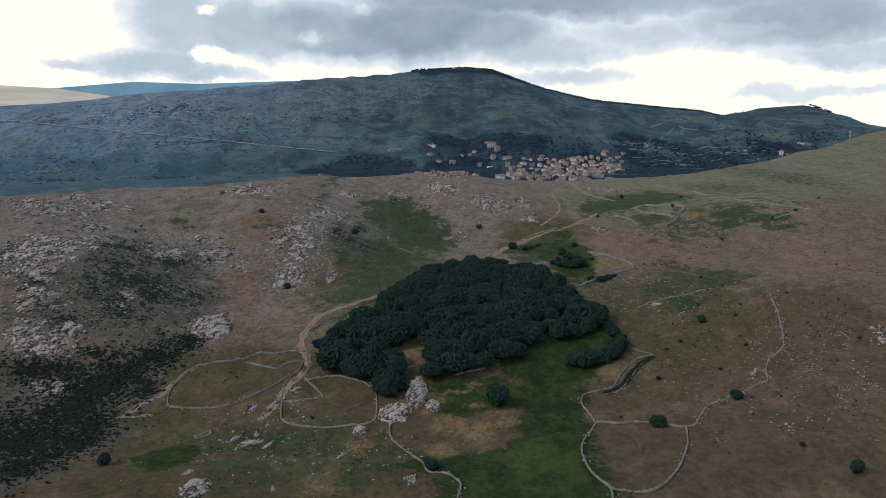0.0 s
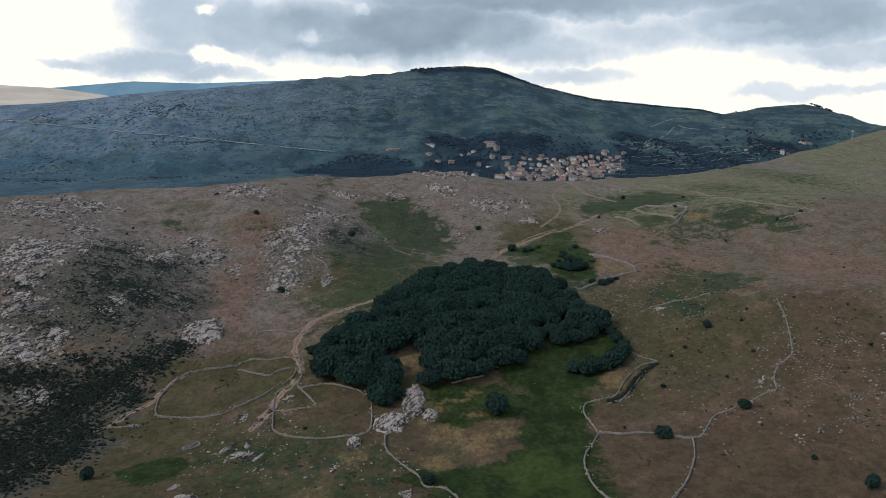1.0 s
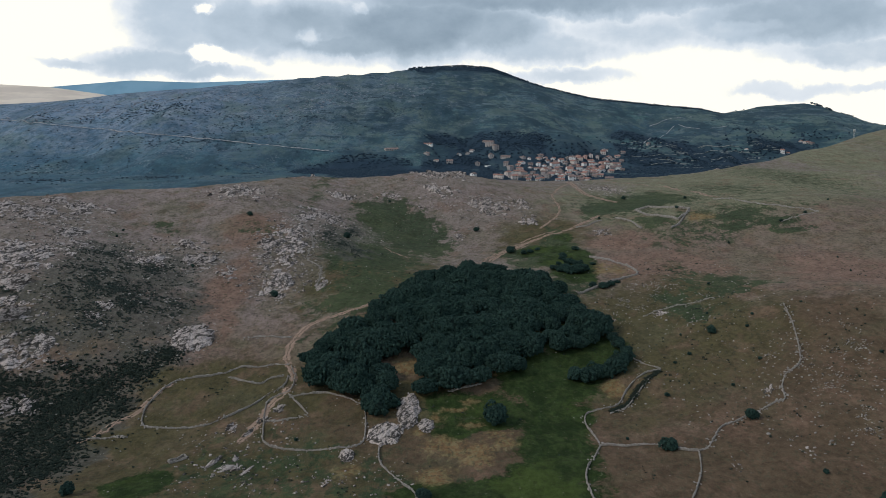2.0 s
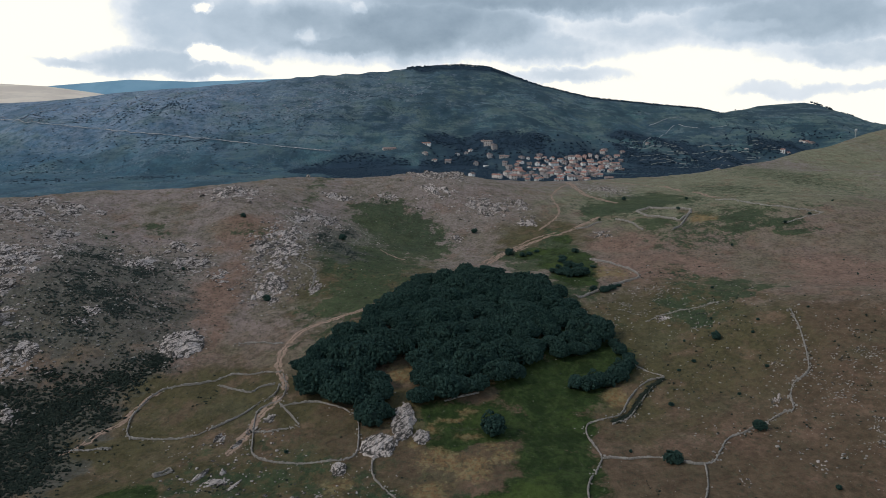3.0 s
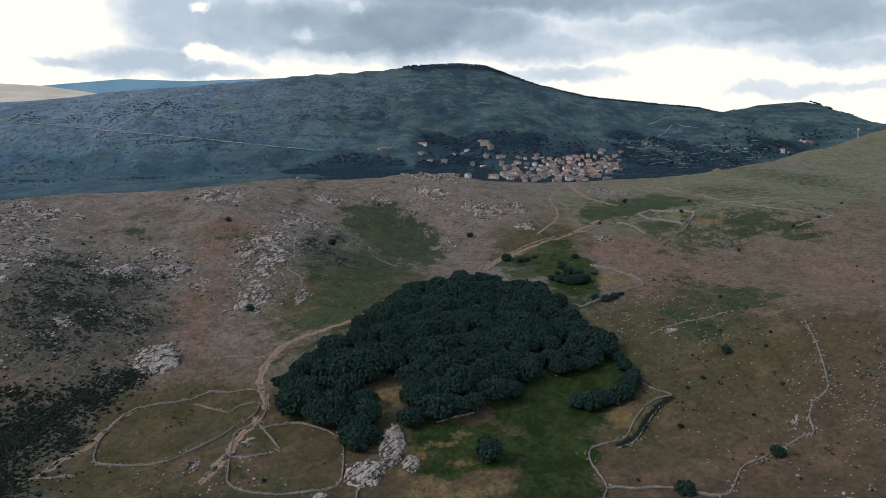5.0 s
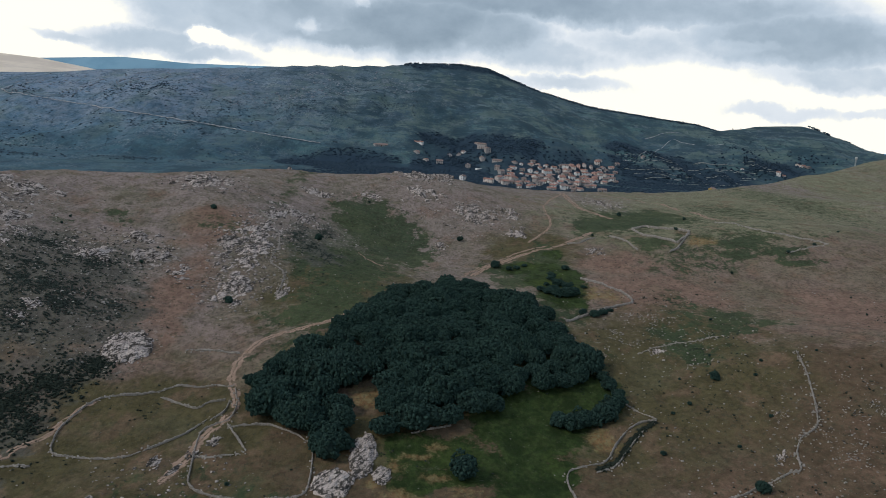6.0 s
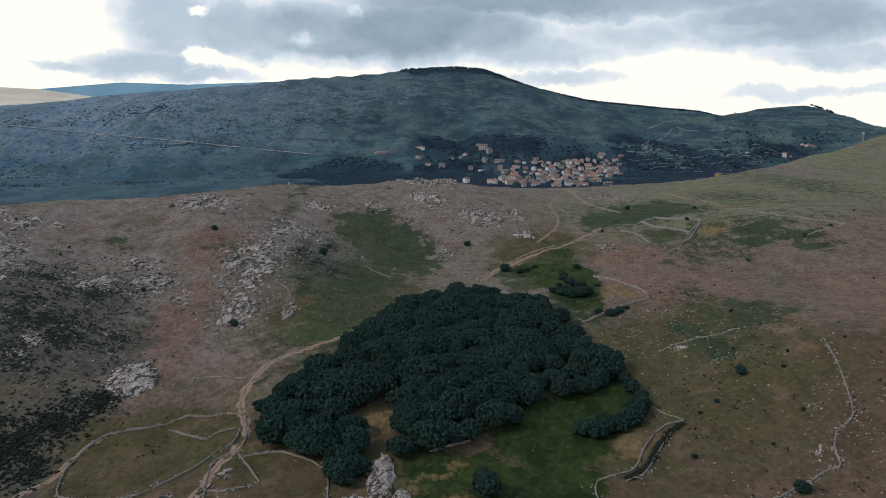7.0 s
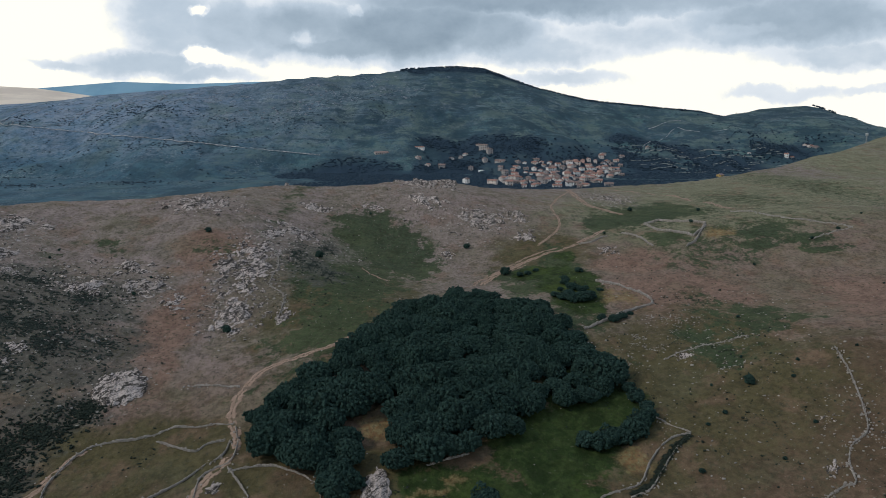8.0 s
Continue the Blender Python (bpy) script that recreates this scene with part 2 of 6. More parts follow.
HEATH = [ (-141, 265, 16, 8), (-127, 259, 11, 7), (-123, 223, 15, 31), (-121, 248, 15, 17), (-115, 267, 13, 13), (-106, 281, 10, 8), (-97, 294, 8, 7), (-111, 197, 10, 19), (-138, 214, 17, 43), (-135, 269, 15, 5), (-107, 223, 10, 20), (-117, 259, 11, 18), (-112, 271, 12, 12), (-103, 280, 9, 8), (-96, 291, 8, 6), (-126, 279, 10, 4), (-110, 237, 8, 13), (-102, 261, 6, 9) ]
BROOM = [ (-59, 435, 6, 22), (-49, 422, 6, 18), (-49, 463, 7, 11), (-40, 411, 6, 14), (-121, 321, 18, 23), (-142, 341, 17, 20), (-143, 293, 19, 7), (-162, 312, 13, 7), (-103, 292, 12, 7), (-101, 312, 7, 8), (-184, 337, 12, 14), (-130, 329, 15, 18), (-124, 359, 18, 24), (-106, 330, 13, 13), (-147, 368, 16, 18), (-130, 308, 9, 8), (-117, 323, 11, 18), (-124, 302, 14, 9), (-140, 314, 11, 13), (-137, 328, 15, 11) ]
GARDENS = [(190, 1270, 120, 110), (240, 1350, 100, 60), (60, 1340, 60, 50)]
FAINT = [ (154, 471, 9, 10), (170, 446, 10, 11), (186, 427, 9, 9), (190, 488, 7, 9), (206, 468, 8, 8), (-45, 214, 34, 24), (-12, 204, 22, 16), (6, 246, 13, 11), (-142, 423, 14, 10), (-92, 420, 12, 8), (-157, 399, 9, 10), (131, 542, 49, 64), (167, 470, 36, 17), (132, 442, 23, 31), (275, 662, 33, 140), (110, 353, 10, 40), (202, 583, 35, 70), (59, 315, 11, 16), (-34, 315, 14, 12), (-46, 283, 2, 7), (-43, 300, 3, 5), (-54, 302, 5, 5) ]
SWARD = [ (46, 408, 12, 16), (56, 425, 10, 14), (65, 426, 8, 46), (62, 377, 9, 21), (42, 435, 12, 12), (-31, 499, 18, 28), (-19, 474, 22, 34), (-27, 410, 16, 45), (-31, 354, 13, 24), (-37, 337, 13, 12), (-42, 428, 15, 42), (-4, 454, 9, 23), (133, 536, 30, 26), (133, 340, 6, 8), (119, 331, 5, 7), (123, 353, 8, 13), (95, 327, 5, 19), (56, 356, 4, 14), (-77, 912, 4, 402), (366, 1298, 25, 42), (118, 527, 17, 25), (145, 555, 16, 22), (148, 471, 7, 6), (164, 458, 15, 8), (180, 443, 12, 7), (181, 428, 7, 5), (158, 442, 12, 6), (124, 468, 10, 8), (99, 519, 10, 16) ]
DARK_WOODS = [(170, 1090, 330, 70), (-120, 1250, 78, 85), (-185, 1240, 40, 60), (80, 1415, 88, 38), (6, 1432, 32, 30), (135, 1372, 40, 34), (348, 1340, 42, 80), (432, 1465, 40, 60), (491, 1372, 62, 60), (615, 1473, 62, 36), (42, 1310, 36, 50), (334, 1229, 90, 60), (440, 1300, 50, 30), (323, 1412, 16, 80), (-40, 1180, 120, 80), (368, 1554, 46, 50), (145, 1407, 46, 36), (-8, 1257, 25, 50), (20, 1290, 30, 45), (75, 1240, 18, 40)]


# ---- materials ----
def material(name, rough=0.9, spec=0.2):
    m = bpy.data.materials.new(name)
    m.use_nodes = True
    m.node_tree.nodes.clear()
    g = Graph(m.node_tree)
    g.bsdf = g.node("ShaderNodeBsdfPrincipled", {"Roughness": rough, "Specular IOR Level": spec})
    g.node("ShaderNodeOutputMaterial", {"Surface": g.bsdf.outputs[0]})
    g.place = g.node("ShaderNodeNewGeometry").outputs["Position"]
    return m, g


def bumped(g, h, strength, distance):
    n = g.node("ShaderNodeBump", {"Height": h, "Strength": strength, "Distance": distance})
    g.put(g.bsdf.inputs["Normal"], n.outputs[0])


def ground_material():
    m, g = material("moorland", 0.95, 0.1)
    one = g.node("ShaderNodeAttribute", attribute_name="cover_a")
    two = g.node("ShaderNodeAttribute", attribute_name="cover_b")
    last = g.node("ShaderNodeAttribute", attribute_name="cover_c")
    three = g.node("ShaderNodeSeparateColor", {0: last.outputs[0]})
    blue, vale, dark_brown = three.outputs[0], three.outputs[1], three.outputs[2]
    c1, c2 = g.node("ShaderNodeSeparateColor", {0: one.outputs[0]}), g.node("ShaderNodeSeparateColor", {0: two.outputs[0]})
    lush, moss, straw = c1.outputs[0], c1.outputs[1], c1.outputs[2]
    rust, grit, heath = c2.outputs[0], c2.outputs[1], c2.outputs[2]
    fourth = g.node("ShaderNodeSeparateColor", {0: g.node("ShaderNodeAttribute", attribute_name="cover_d").outputs[0]})
    sward, woods, west = fourth.outputs[0], fourth.outputs[1], fourth.outputs[2]
    far, plain = one.outputs["Alpha"], two.outputs["Alpha"]
    big = g.noise(g.place, 0.028, 6, 0.6)
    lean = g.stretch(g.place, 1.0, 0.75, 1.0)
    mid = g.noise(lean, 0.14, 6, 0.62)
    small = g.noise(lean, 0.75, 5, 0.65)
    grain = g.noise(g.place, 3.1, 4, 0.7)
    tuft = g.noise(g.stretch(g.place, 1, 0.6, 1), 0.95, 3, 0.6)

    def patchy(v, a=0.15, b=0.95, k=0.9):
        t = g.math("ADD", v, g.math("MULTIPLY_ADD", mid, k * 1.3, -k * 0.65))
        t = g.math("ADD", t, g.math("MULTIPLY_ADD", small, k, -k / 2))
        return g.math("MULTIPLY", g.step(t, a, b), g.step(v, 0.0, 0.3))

    col = g.mix(g.step(big, 0.38, 0.64), (0.242, 0.198, 0.188), (0.224, 0.190, 0.166))
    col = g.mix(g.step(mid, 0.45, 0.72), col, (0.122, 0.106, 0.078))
    hollow = g.node("ShaderNodeAttribute", attribute_name="cover_d").outputs["Alpha"]
    col = g.mix(g.math("MULTIPLY", hollow, 0.8), col, g.mix(g.step(big, 0.4, 0.62), (0.150, 0.093, 0.057), (0.122, 0.093, 0.049)))
    col = g.mix(patchy(last.outputs["Alpha"], 0.1, 0.8), col, (0.195, 0.196, 0.130))
    col = g.mix(patchy(rust), col, (0.216, 0.139, 0.110))
    col = g.mix(g.math("MULTIPLY", patchy(dark_brown, 0.1, 0.8), 0.95), col, (0.098, 0.067, 0.043))
    col = g.mix(patchy(moss), col, (0.078, 0.069, 0.032))
    # drifts of greener and of redder turf
    drift_a, drift_b = g.noise(g.place, 0.043, 5, 0.62), g.noise(g.stretch(g.place, 1.3, 0.9, 0.7), 0.061, 5, 0.62)
    col = g.mix(g.math("MULTIPLY", g.step(drift_a, 0.52, 0.66), 0.36), col, (0.092, 0.096, 0.054))
    col = g.mix(g.math("MULTIPLY", g.step(drift_b, 0.52, 0.66), 0.5), col, (0.184, 0.113, 0.082))
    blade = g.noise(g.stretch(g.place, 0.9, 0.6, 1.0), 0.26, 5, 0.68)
    green = g.mix(g.step(big, 0.42, 0.6), (0.023, 0.050, 0.023), (0.040, 0.066, 0.029))
    ragged = g.math("ADD", g.math("MULTIPLY_ADD", blade, 2.4, -1.2), g.math("MULTIPLY_ADD", small, 1.2, -0.6))
    ragged = g.math("MULTIPLY", ragged, g.step(g.node("ShaderNodeSeparateXYZ", {0: g.place}).outputs[1], 470.0, 600.0, 1.0, 0.4))
    thin = g.math("MULTIPLY", g.step(g.math("ADD", sward, ragged), 0.20, 0.58), g.step(sward, 0.0, 0.3))
    col = g.mix(g.math("MULTIPLY", thin, 0.93), col, green)
    meadow = patchy(lush, 0.15, 0.55, 1.3)
    col = g.mix(meadow, col, g.mix(g.step(blade, 0.42, 0.60), (0.018, 0.037, 0.010), (0.037, 0.061, 0.018)))
    col = g.mix(g.math("MULTIPLY", patchy(lush, 0.5, 0.8, 0.9), g.step(big, 0.5, 0.6)), col, (0.050, 0.078, 0.019))
    rough_turf = g.math("SUBTRACT", 1.0, g.math("MULTIPLY", meadow, 0.75))
    col = g.mix(g.math("MULTIPLY", patchy(straw, 0.2, 0.9, 1.7), 0.9), col, g.mix(g.step(small, 0.42, 0.58), (0.205, 0.122, 0.058), (0.205, 0.165, 0.082)))
    col = g.mix(g.math("MULTIPLY", patchy(grit, 0.3, 0.9, 1.6), 0.40), col, (0.240, 0.205, 0.190))
    col = g.mix(g.math("MULTIPLY", patchy(heath, 0.15, 0.75, 1.4), 0.80), col, (0.082, 0.086, 0.078))
    # pale stones and dark tussocks too small to stand alone
    stones = g.math("MULTIPLY", g.step(small, 0.62, 0.70), g.math("MULTIPLY_ADD", patchy(grit, 0.2, 0.7, 0.9), 0.65, 0.16))
    col = g.mix(stones, col, (0.34, 0.30, 0.26))
    col = g.mix(g.math("MULTIPLY", g.step(tuft, 0.55, 0.63), g.math("MULTIPLY", rough_turf, 0.62)), col, (0.066, 0.066, 0.042))
    col = g.mix(g.math("MULTIPLY", g.step(grain, 0.35, 0.70), g.math("MULTIPLY", rough_turf, 0.32)), col, g.mix(0.5, col, (0.30, 0.25, 0.17)))
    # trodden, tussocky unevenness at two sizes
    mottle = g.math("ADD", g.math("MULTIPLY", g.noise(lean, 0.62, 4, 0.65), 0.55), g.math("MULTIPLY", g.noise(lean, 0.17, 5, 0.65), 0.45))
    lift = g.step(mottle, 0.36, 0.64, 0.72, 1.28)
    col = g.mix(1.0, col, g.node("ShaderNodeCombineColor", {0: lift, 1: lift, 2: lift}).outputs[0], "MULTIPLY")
    # the mountain: dark broom and heath over grey turf, with ledges along the slope and bare stony crests; the blue
    # haze of distance is mixed into all these colours
    wide = g.noise(g.place, 0.0045, 6, 0.62)
    slope = g.stretch(g.place, 1.0, 0.4, 0.6)
    ledge = g.noise(g.stretch(g.place, 0.45, 0.6, 1.2), 0.040, 5, 0.65)
    clump = g.noise(slope, 0.050, 5, 0.7)
    fleck = g.noise(slope, 0.20, 4, 0.7)
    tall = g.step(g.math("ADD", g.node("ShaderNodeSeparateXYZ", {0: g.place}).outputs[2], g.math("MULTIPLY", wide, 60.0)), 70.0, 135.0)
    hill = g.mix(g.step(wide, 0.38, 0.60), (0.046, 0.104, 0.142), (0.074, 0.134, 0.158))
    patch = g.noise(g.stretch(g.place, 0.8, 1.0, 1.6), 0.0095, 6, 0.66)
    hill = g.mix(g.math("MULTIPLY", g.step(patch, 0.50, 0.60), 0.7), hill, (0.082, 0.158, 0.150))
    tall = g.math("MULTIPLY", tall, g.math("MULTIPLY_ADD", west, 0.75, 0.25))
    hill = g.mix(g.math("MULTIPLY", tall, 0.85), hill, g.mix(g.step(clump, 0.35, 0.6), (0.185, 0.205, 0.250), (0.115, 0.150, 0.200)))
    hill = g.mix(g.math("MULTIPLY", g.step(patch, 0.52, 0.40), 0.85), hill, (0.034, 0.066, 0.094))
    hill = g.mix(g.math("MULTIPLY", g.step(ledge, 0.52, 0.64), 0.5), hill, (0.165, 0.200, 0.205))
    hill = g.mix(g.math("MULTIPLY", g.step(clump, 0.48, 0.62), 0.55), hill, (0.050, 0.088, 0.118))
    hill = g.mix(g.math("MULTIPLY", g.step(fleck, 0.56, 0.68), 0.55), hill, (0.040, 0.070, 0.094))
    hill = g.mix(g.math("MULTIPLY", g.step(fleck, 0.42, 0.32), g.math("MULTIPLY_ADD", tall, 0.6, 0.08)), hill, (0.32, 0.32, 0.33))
    # west flank: haze is painted in, teal in the low tone, grey-blue in dry
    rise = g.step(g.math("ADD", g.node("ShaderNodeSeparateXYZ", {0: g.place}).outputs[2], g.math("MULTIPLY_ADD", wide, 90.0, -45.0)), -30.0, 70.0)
    low_haze, dry = g.mix(g.step(clump, 0.4, 0.6), (0.036, 0.115, 0.178), (0.070, 0.165, 0.222)), g.mix(g.step(clump, 0.4, 0.6), (0.165, 0.245, 0.350), (0.315, 0.350, 0.430))
    hill = g.mix(g.math("MULTIPLY", west, 0.6), hill, g.mix(rise, low_haze, dry))
    east = g.math("SUBTRACT", 1.0, west)
    olive = g.noise(g.stretch(g.place, 0.8, 0.6, 0.8), 0.013, 5, 0.65)
    hill = g.mix(g.math("MULTIPLY", g.step(olive, 0.50, 0.62), 0.55), hill, (0.110, 0.150, 0.128))
    grove = g.noise(g.stretch(g.place, 0.8, 0.5, 0.7), 0.024, 5, 0.7)
    hill = g.mix(g.math("MULTIPLY", g.math("MULTIPLY", g.step(grove, 0.47, 0.56), east), 0.7), hill, (0.032, 0.070, 0.090))
    hill = g.mix(g.math("MULTIPLY", g.math("MULTIPLY", g.step(grove, 0.50, 0.57), vale), 0.7), hill, (0.022, 0.052, 0.080))
    dash = g.noise(g.stretch(g.place, 0.8, 0.45, 0.6), 0.17, 3, 0.55)
    hill = g.mix(g.math("MULTIPLY", g.step(dash, 0.54, 0.62), 0.6), hill, (0.036, 0.078, 0.115))
    crag = g.math("MULTIPLY", g.step(g.noise(g.place, 0.016, 4, 0.6), 0.52, 0.62), g.step(g.noise(slope, 0.085, 4, 0.65), 0.50, 0.60))
    hill = g.mix(g.math("MULTIPLY", crag, g.math("MULTIPLY_ADD", tall, 0.7, 0.12)), hill, (0.30, 0.34, 0.38))
    hill = g.mix(g.math("MULTIPLY", vale, 0.55), hill, g.mix(g.step(clump, 0.42, 0.6), (0.066, 0.124, 0.150), (0.034, 0.068, 0.096)))
    terrace = g.noise(g.stretch(g.place, 0.22, 0.22, 1.2), 0.10, 5, 0.68)
    tilled = g.math("MULTIPLY", g.step(wide, 0.36, 0.56), g.math("MULTIPLY_ADD", east, 0.6, 0.4))
    hill = g.mix(g.math("MULTIPLY", g.step(terrace, 0.54, 0.60), g.math("MULTIPLY", tilled, 0.8)), hill, (0.026, 0.056, 0.078))
    hill = g.mix(g.math("MULTIPLY", g.step(terrace, 0.45, 0.40), g.math("MULTIPLY", tilled, 0.6)), hill, (0.135, 0.185, 0.175))
    speck = g.noise(slope, 0.42, 3, 0.7)
    stony = g.math("MULTIPLY", g.step(g.noise(g.place, 0.012, 5, 0.65), 0.48, 0.60), g.math("MULTIPLY_ADD", west, 0.8, 0.2))
    hill = g.mix(g.math("MULTIPLY", g.step(speck, 0.52, 0.62), g.math("MULTIPLY_ADD", stony, 0.65, 0.06)), hill, (0.27, 0.29, 0.31))
    hill = g.mix(g.math("MULTIPLY", g.step(speck, 0.46, 0.36), 0.42), hill, (0.034, 0.064, 0.084))
    bands = g.noise(g.stretch(g.place, 0.5, 0.28, 0.9), 0.030, 6, 0.7)
    hill = g.mix(g.math("MULTIPLY", g.step(bands, 0.52, 0.60), g.math("MULTIPLY_ADD", east, 0.5, 0.3)), hill, (0.028, 0.058, 0.078))
    hill = g.mix(g.math("MULTIPLY", g.step(bands, 0.46, 0.38), g.math("MULTIPLY_ADD", east, 0.45, 0.1)), hill, (0.108, 0.154, 0.148))
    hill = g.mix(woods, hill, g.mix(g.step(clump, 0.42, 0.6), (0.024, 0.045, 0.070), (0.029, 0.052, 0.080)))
    # last share of the painted haze: brighter and bluer towards the west
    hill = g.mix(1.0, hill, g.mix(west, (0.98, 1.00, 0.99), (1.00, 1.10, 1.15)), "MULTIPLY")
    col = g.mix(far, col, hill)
    # sunlight on the distant plain is put into its very pale colour
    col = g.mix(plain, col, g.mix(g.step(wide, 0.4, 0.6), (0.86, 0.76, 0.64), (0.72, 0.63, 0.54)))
    # the farthest ridge is coloured blue to stand for haze
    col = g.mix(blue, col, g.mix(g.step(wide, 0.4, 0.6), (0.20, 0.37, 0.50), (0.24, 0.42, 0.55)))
    g.put(g.bsdf.inputs["Base Color"], col)
    bumped(g, g.math("MULTIPLY", g.math("ADD", g.math("MULTIPLY", mottle, 0.9), g.math("MULTIPLY", grain, 0.25)), g.math("SUBTRACT", 1.0, far)), 0.8, 0.9)
    return m


# ---- ground: one sheet from under the drone to the horizon ----
def spread(inner, step, outer, growth, most):
    """Grid lines at a fixed step inside, growing outwards."""
    lines = list(np.arange(inner[0], inner[1] + 0.1, step))
    v, s = lines[-1], step
    while v < outer[1]:
        s = min(s * growth, most)
        v = min(v + s, outer[1])
        lines.append(v)
    v, s = lines[0], step
    while v > outer[0]:
        s = min(s * growth, most)
        v = max(v - s, outer[0])
        lines.insert(0, v)
    return np.array(lines)


def patches(x, y, blobs, soft=0.5, stray=1.0):
    """How much of a cover stands at each place, from 0 to 1."""
    m = np.zeros_like(x)
    bx, by = x + 5 * stray * ripple(x, y, 31, 0.9), y + 7 * stray * ripple(x, y, 37, 3.1)
    for cx, cy, rx, ry in blobs:
        r = np.sqrt(((bx - cx) / rx) ** 2 + ((by - cy) / ry) ** 2)
        m = np.maximum(m, 1 - smooth(1 - soft, 1 + soft, r))
    return m


def build_ground(mat):
    gx, gy = spread((-250, 250), 2.5, (-4600, 4600), 1.08, 34), spread((180, 600), 2.5, (-1500, 4990), 1.045, 28)
    x, y = np.meshgrid(gx, gy)
    z = height(x, y)
    nx, ny = len(gx), len(gy)
    co = np.stack([x, y, z], -1).reshape(-1, 3)
    i = np.arange(nx * ny).reshape(ny, nx)
    quads = np.stack([i[:-1, :-1], i[:-1, 1:], i[1:, 1:], i[1:, :-1]], -1).reshape(-1, 4)
    me = bpy.data.meshes.new("ground")
    me.vertices.add(len(co))
    me.vertices.foreach_set("co", co.ravel())
    me.loops.add(quads.size)
    me.loops.foreach_set("vertex_index", quads.ravel().astype(np.int32))
    me.polygons.add(len(quads))
    me.polygons.foreach_set("loop_start", np.arange(0, quads.size, 4, dtype=np.int32))
    me.polygons.foreach_set("use_smooth", np.ones(len(quads), bool))
    me.update(calc_edges=True)
    brow = y - np.interp(x, *np.array(BROW, float).T)
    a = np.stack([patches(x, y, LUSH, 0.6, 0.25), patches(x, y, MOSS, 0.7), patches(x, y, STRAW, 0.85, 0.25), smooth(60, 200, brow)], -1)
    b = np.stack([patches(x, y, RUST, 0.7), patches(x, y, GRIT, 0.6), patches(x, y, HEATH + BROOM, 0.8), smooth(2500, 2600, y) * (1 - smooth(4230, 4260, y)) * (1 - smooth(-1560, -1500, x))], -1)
    foot = y - np.interp(x, [-1500, -400, 0, 400, 900], [1050, 1080, 1120, 1120, 1050])
    c = np.stack([smooth(4230, 4290, y), (1 - smooth(60, 330, foot)) * smooth(60, 160, brow), patches(x, y, DARK_BROWN, 0.8), patches(x, y, PASTURE, 0.9)], -1)
    crest = np.interp(x, np.array(RIDGE)[:, 0], np.array(RIDGE)[:, 1])
    pines = smooth(-95, -60, x) * (1 - smooth(600, 640, x)) * smooth(0, 14, y - crest + np.interp(x, [-90, -40, 60, 150, 260, 620], [16, 64, 58, 44, 26, 16]))
    d = np.stack([np.maximum(patches(x, y, SWARD, 0.9), 0.42 * patches(x, y, FAINT, 0.9)), np.maximum(np.maximum(patches(x, y, DARK_WOODS, 0.25), pines), 0.75 * patches(x, y, GARDENS, 0.5)), 1 - smooth(-640, 60, x), np.maximum(1 - smooth(255, 370, y), 0.62 * smooth(-20, 110, x) * (1 - smooth(460, 660, y)))], -1)
    for name, values in (("cover_a", a), ("cover_b", b), ("cover_c", c), ("cover_d", d)):
        layer = me.attributes.new(name, "FLOAT_COLOR", "POINT")
        layer.data.foreach_set("color", values.reshape(-1, 4).astype(np.float32).ravel())
    me.materials.append(mat)
    ob = new("ground", me)
    return tagged(ob, "rolling brown moorland with green hollows, rising to a dark scrubby mountain", "ground", kind="structure")


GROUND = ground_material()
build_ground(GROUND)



# ---- mesh tools ----


def top(x, y):
    return float(height(x, y))


def mesh_from(name, verts, faces, mats, smooth_shade=False, slots=None):
    me = bpy.data.meshes.new(name)
    verts, faces = np.asarray(verts, np.float32), np.asarray(faces, np.int32)
    k = faces.shape[1]
    me.vertices.add(len(verts))
    me.vertices.foreach_set("co", verts.ravel())
    me.loops.add(faces.size)
    me.loops.foreach_set("vertex_index", faces.ravel())
    me.polygons.add(len(faces))
    me.polygons.foreach_set("loop_start", np.arange(0, faces.size, k, dtype=np.int32))
    if smooth_shade:
        me.polygons.foreach_set("use_smooth", np.ones(len(faces), bool))
    for m in mats:
        me.materials.append(m)
    if slots is not None:
        me.polygons.foreach_set("material_index", np.asarray(slots, np.int32))
    me.update(calc_edges=True)
    me.validate()
    return me


def part(name, me, parent, label=""):
    """Links a mesh as one object under a thing or a part."""
    ob = new(name, me)
    ob.parent = parent
    return tagged(ob, label)


def thing(name, x, y, z, turn=0.0):
    ob = new(name)
    ob.empty_display_size = 0.3
    ob.matrix_world = pose(x, y, z, 0, 0, turn)
    return ob


def ball(level):
    bm = bmesh.new()
    bmesh.ops.create_icosphere(bm, subdivisions=level, radius=1.0)
    v = np.array([p.co[:] for p in bm.verts])
    f = np.array([[p.index for p in q.verts] for q in bm.faces])
    bm.free()
    return v, f


BALL_1, BALL_2, BALL_3, BALL_4 = ball(1), ball(2), ball(3), ball(4)
CUBE = (np.array([(a, b, c) for a in (-1, 1) for b in (-1, 1) for c in (-1, 1)], float),
        np.array([(0, 1, 3, 2), (4, 6, 7, 5), (0, 4, 5, 1), (2, 3, 7, 6), (0, 2, 6, 4), (1, 5, 7, 3)]))


def rock_shape(g, shape=BALL_1, cuts=5):
    """A lump of split granite: a ball cut by flat joints."""
    v = shape[0].copy() * g.uniform(*((0.97, 1.03) if len(shape[0]) < 400 else (0.995, 1.005)), (len(shape[0]), 1)) * 1.12
    for _ in range(cuts):
        n = g.normal(size=3)
        n /= np.linalg.norm(n)
        d = v @ n - g.uniform(0.34, 0.66)
        v -= np.outer(np.maximum(d, 0), n)
    return v


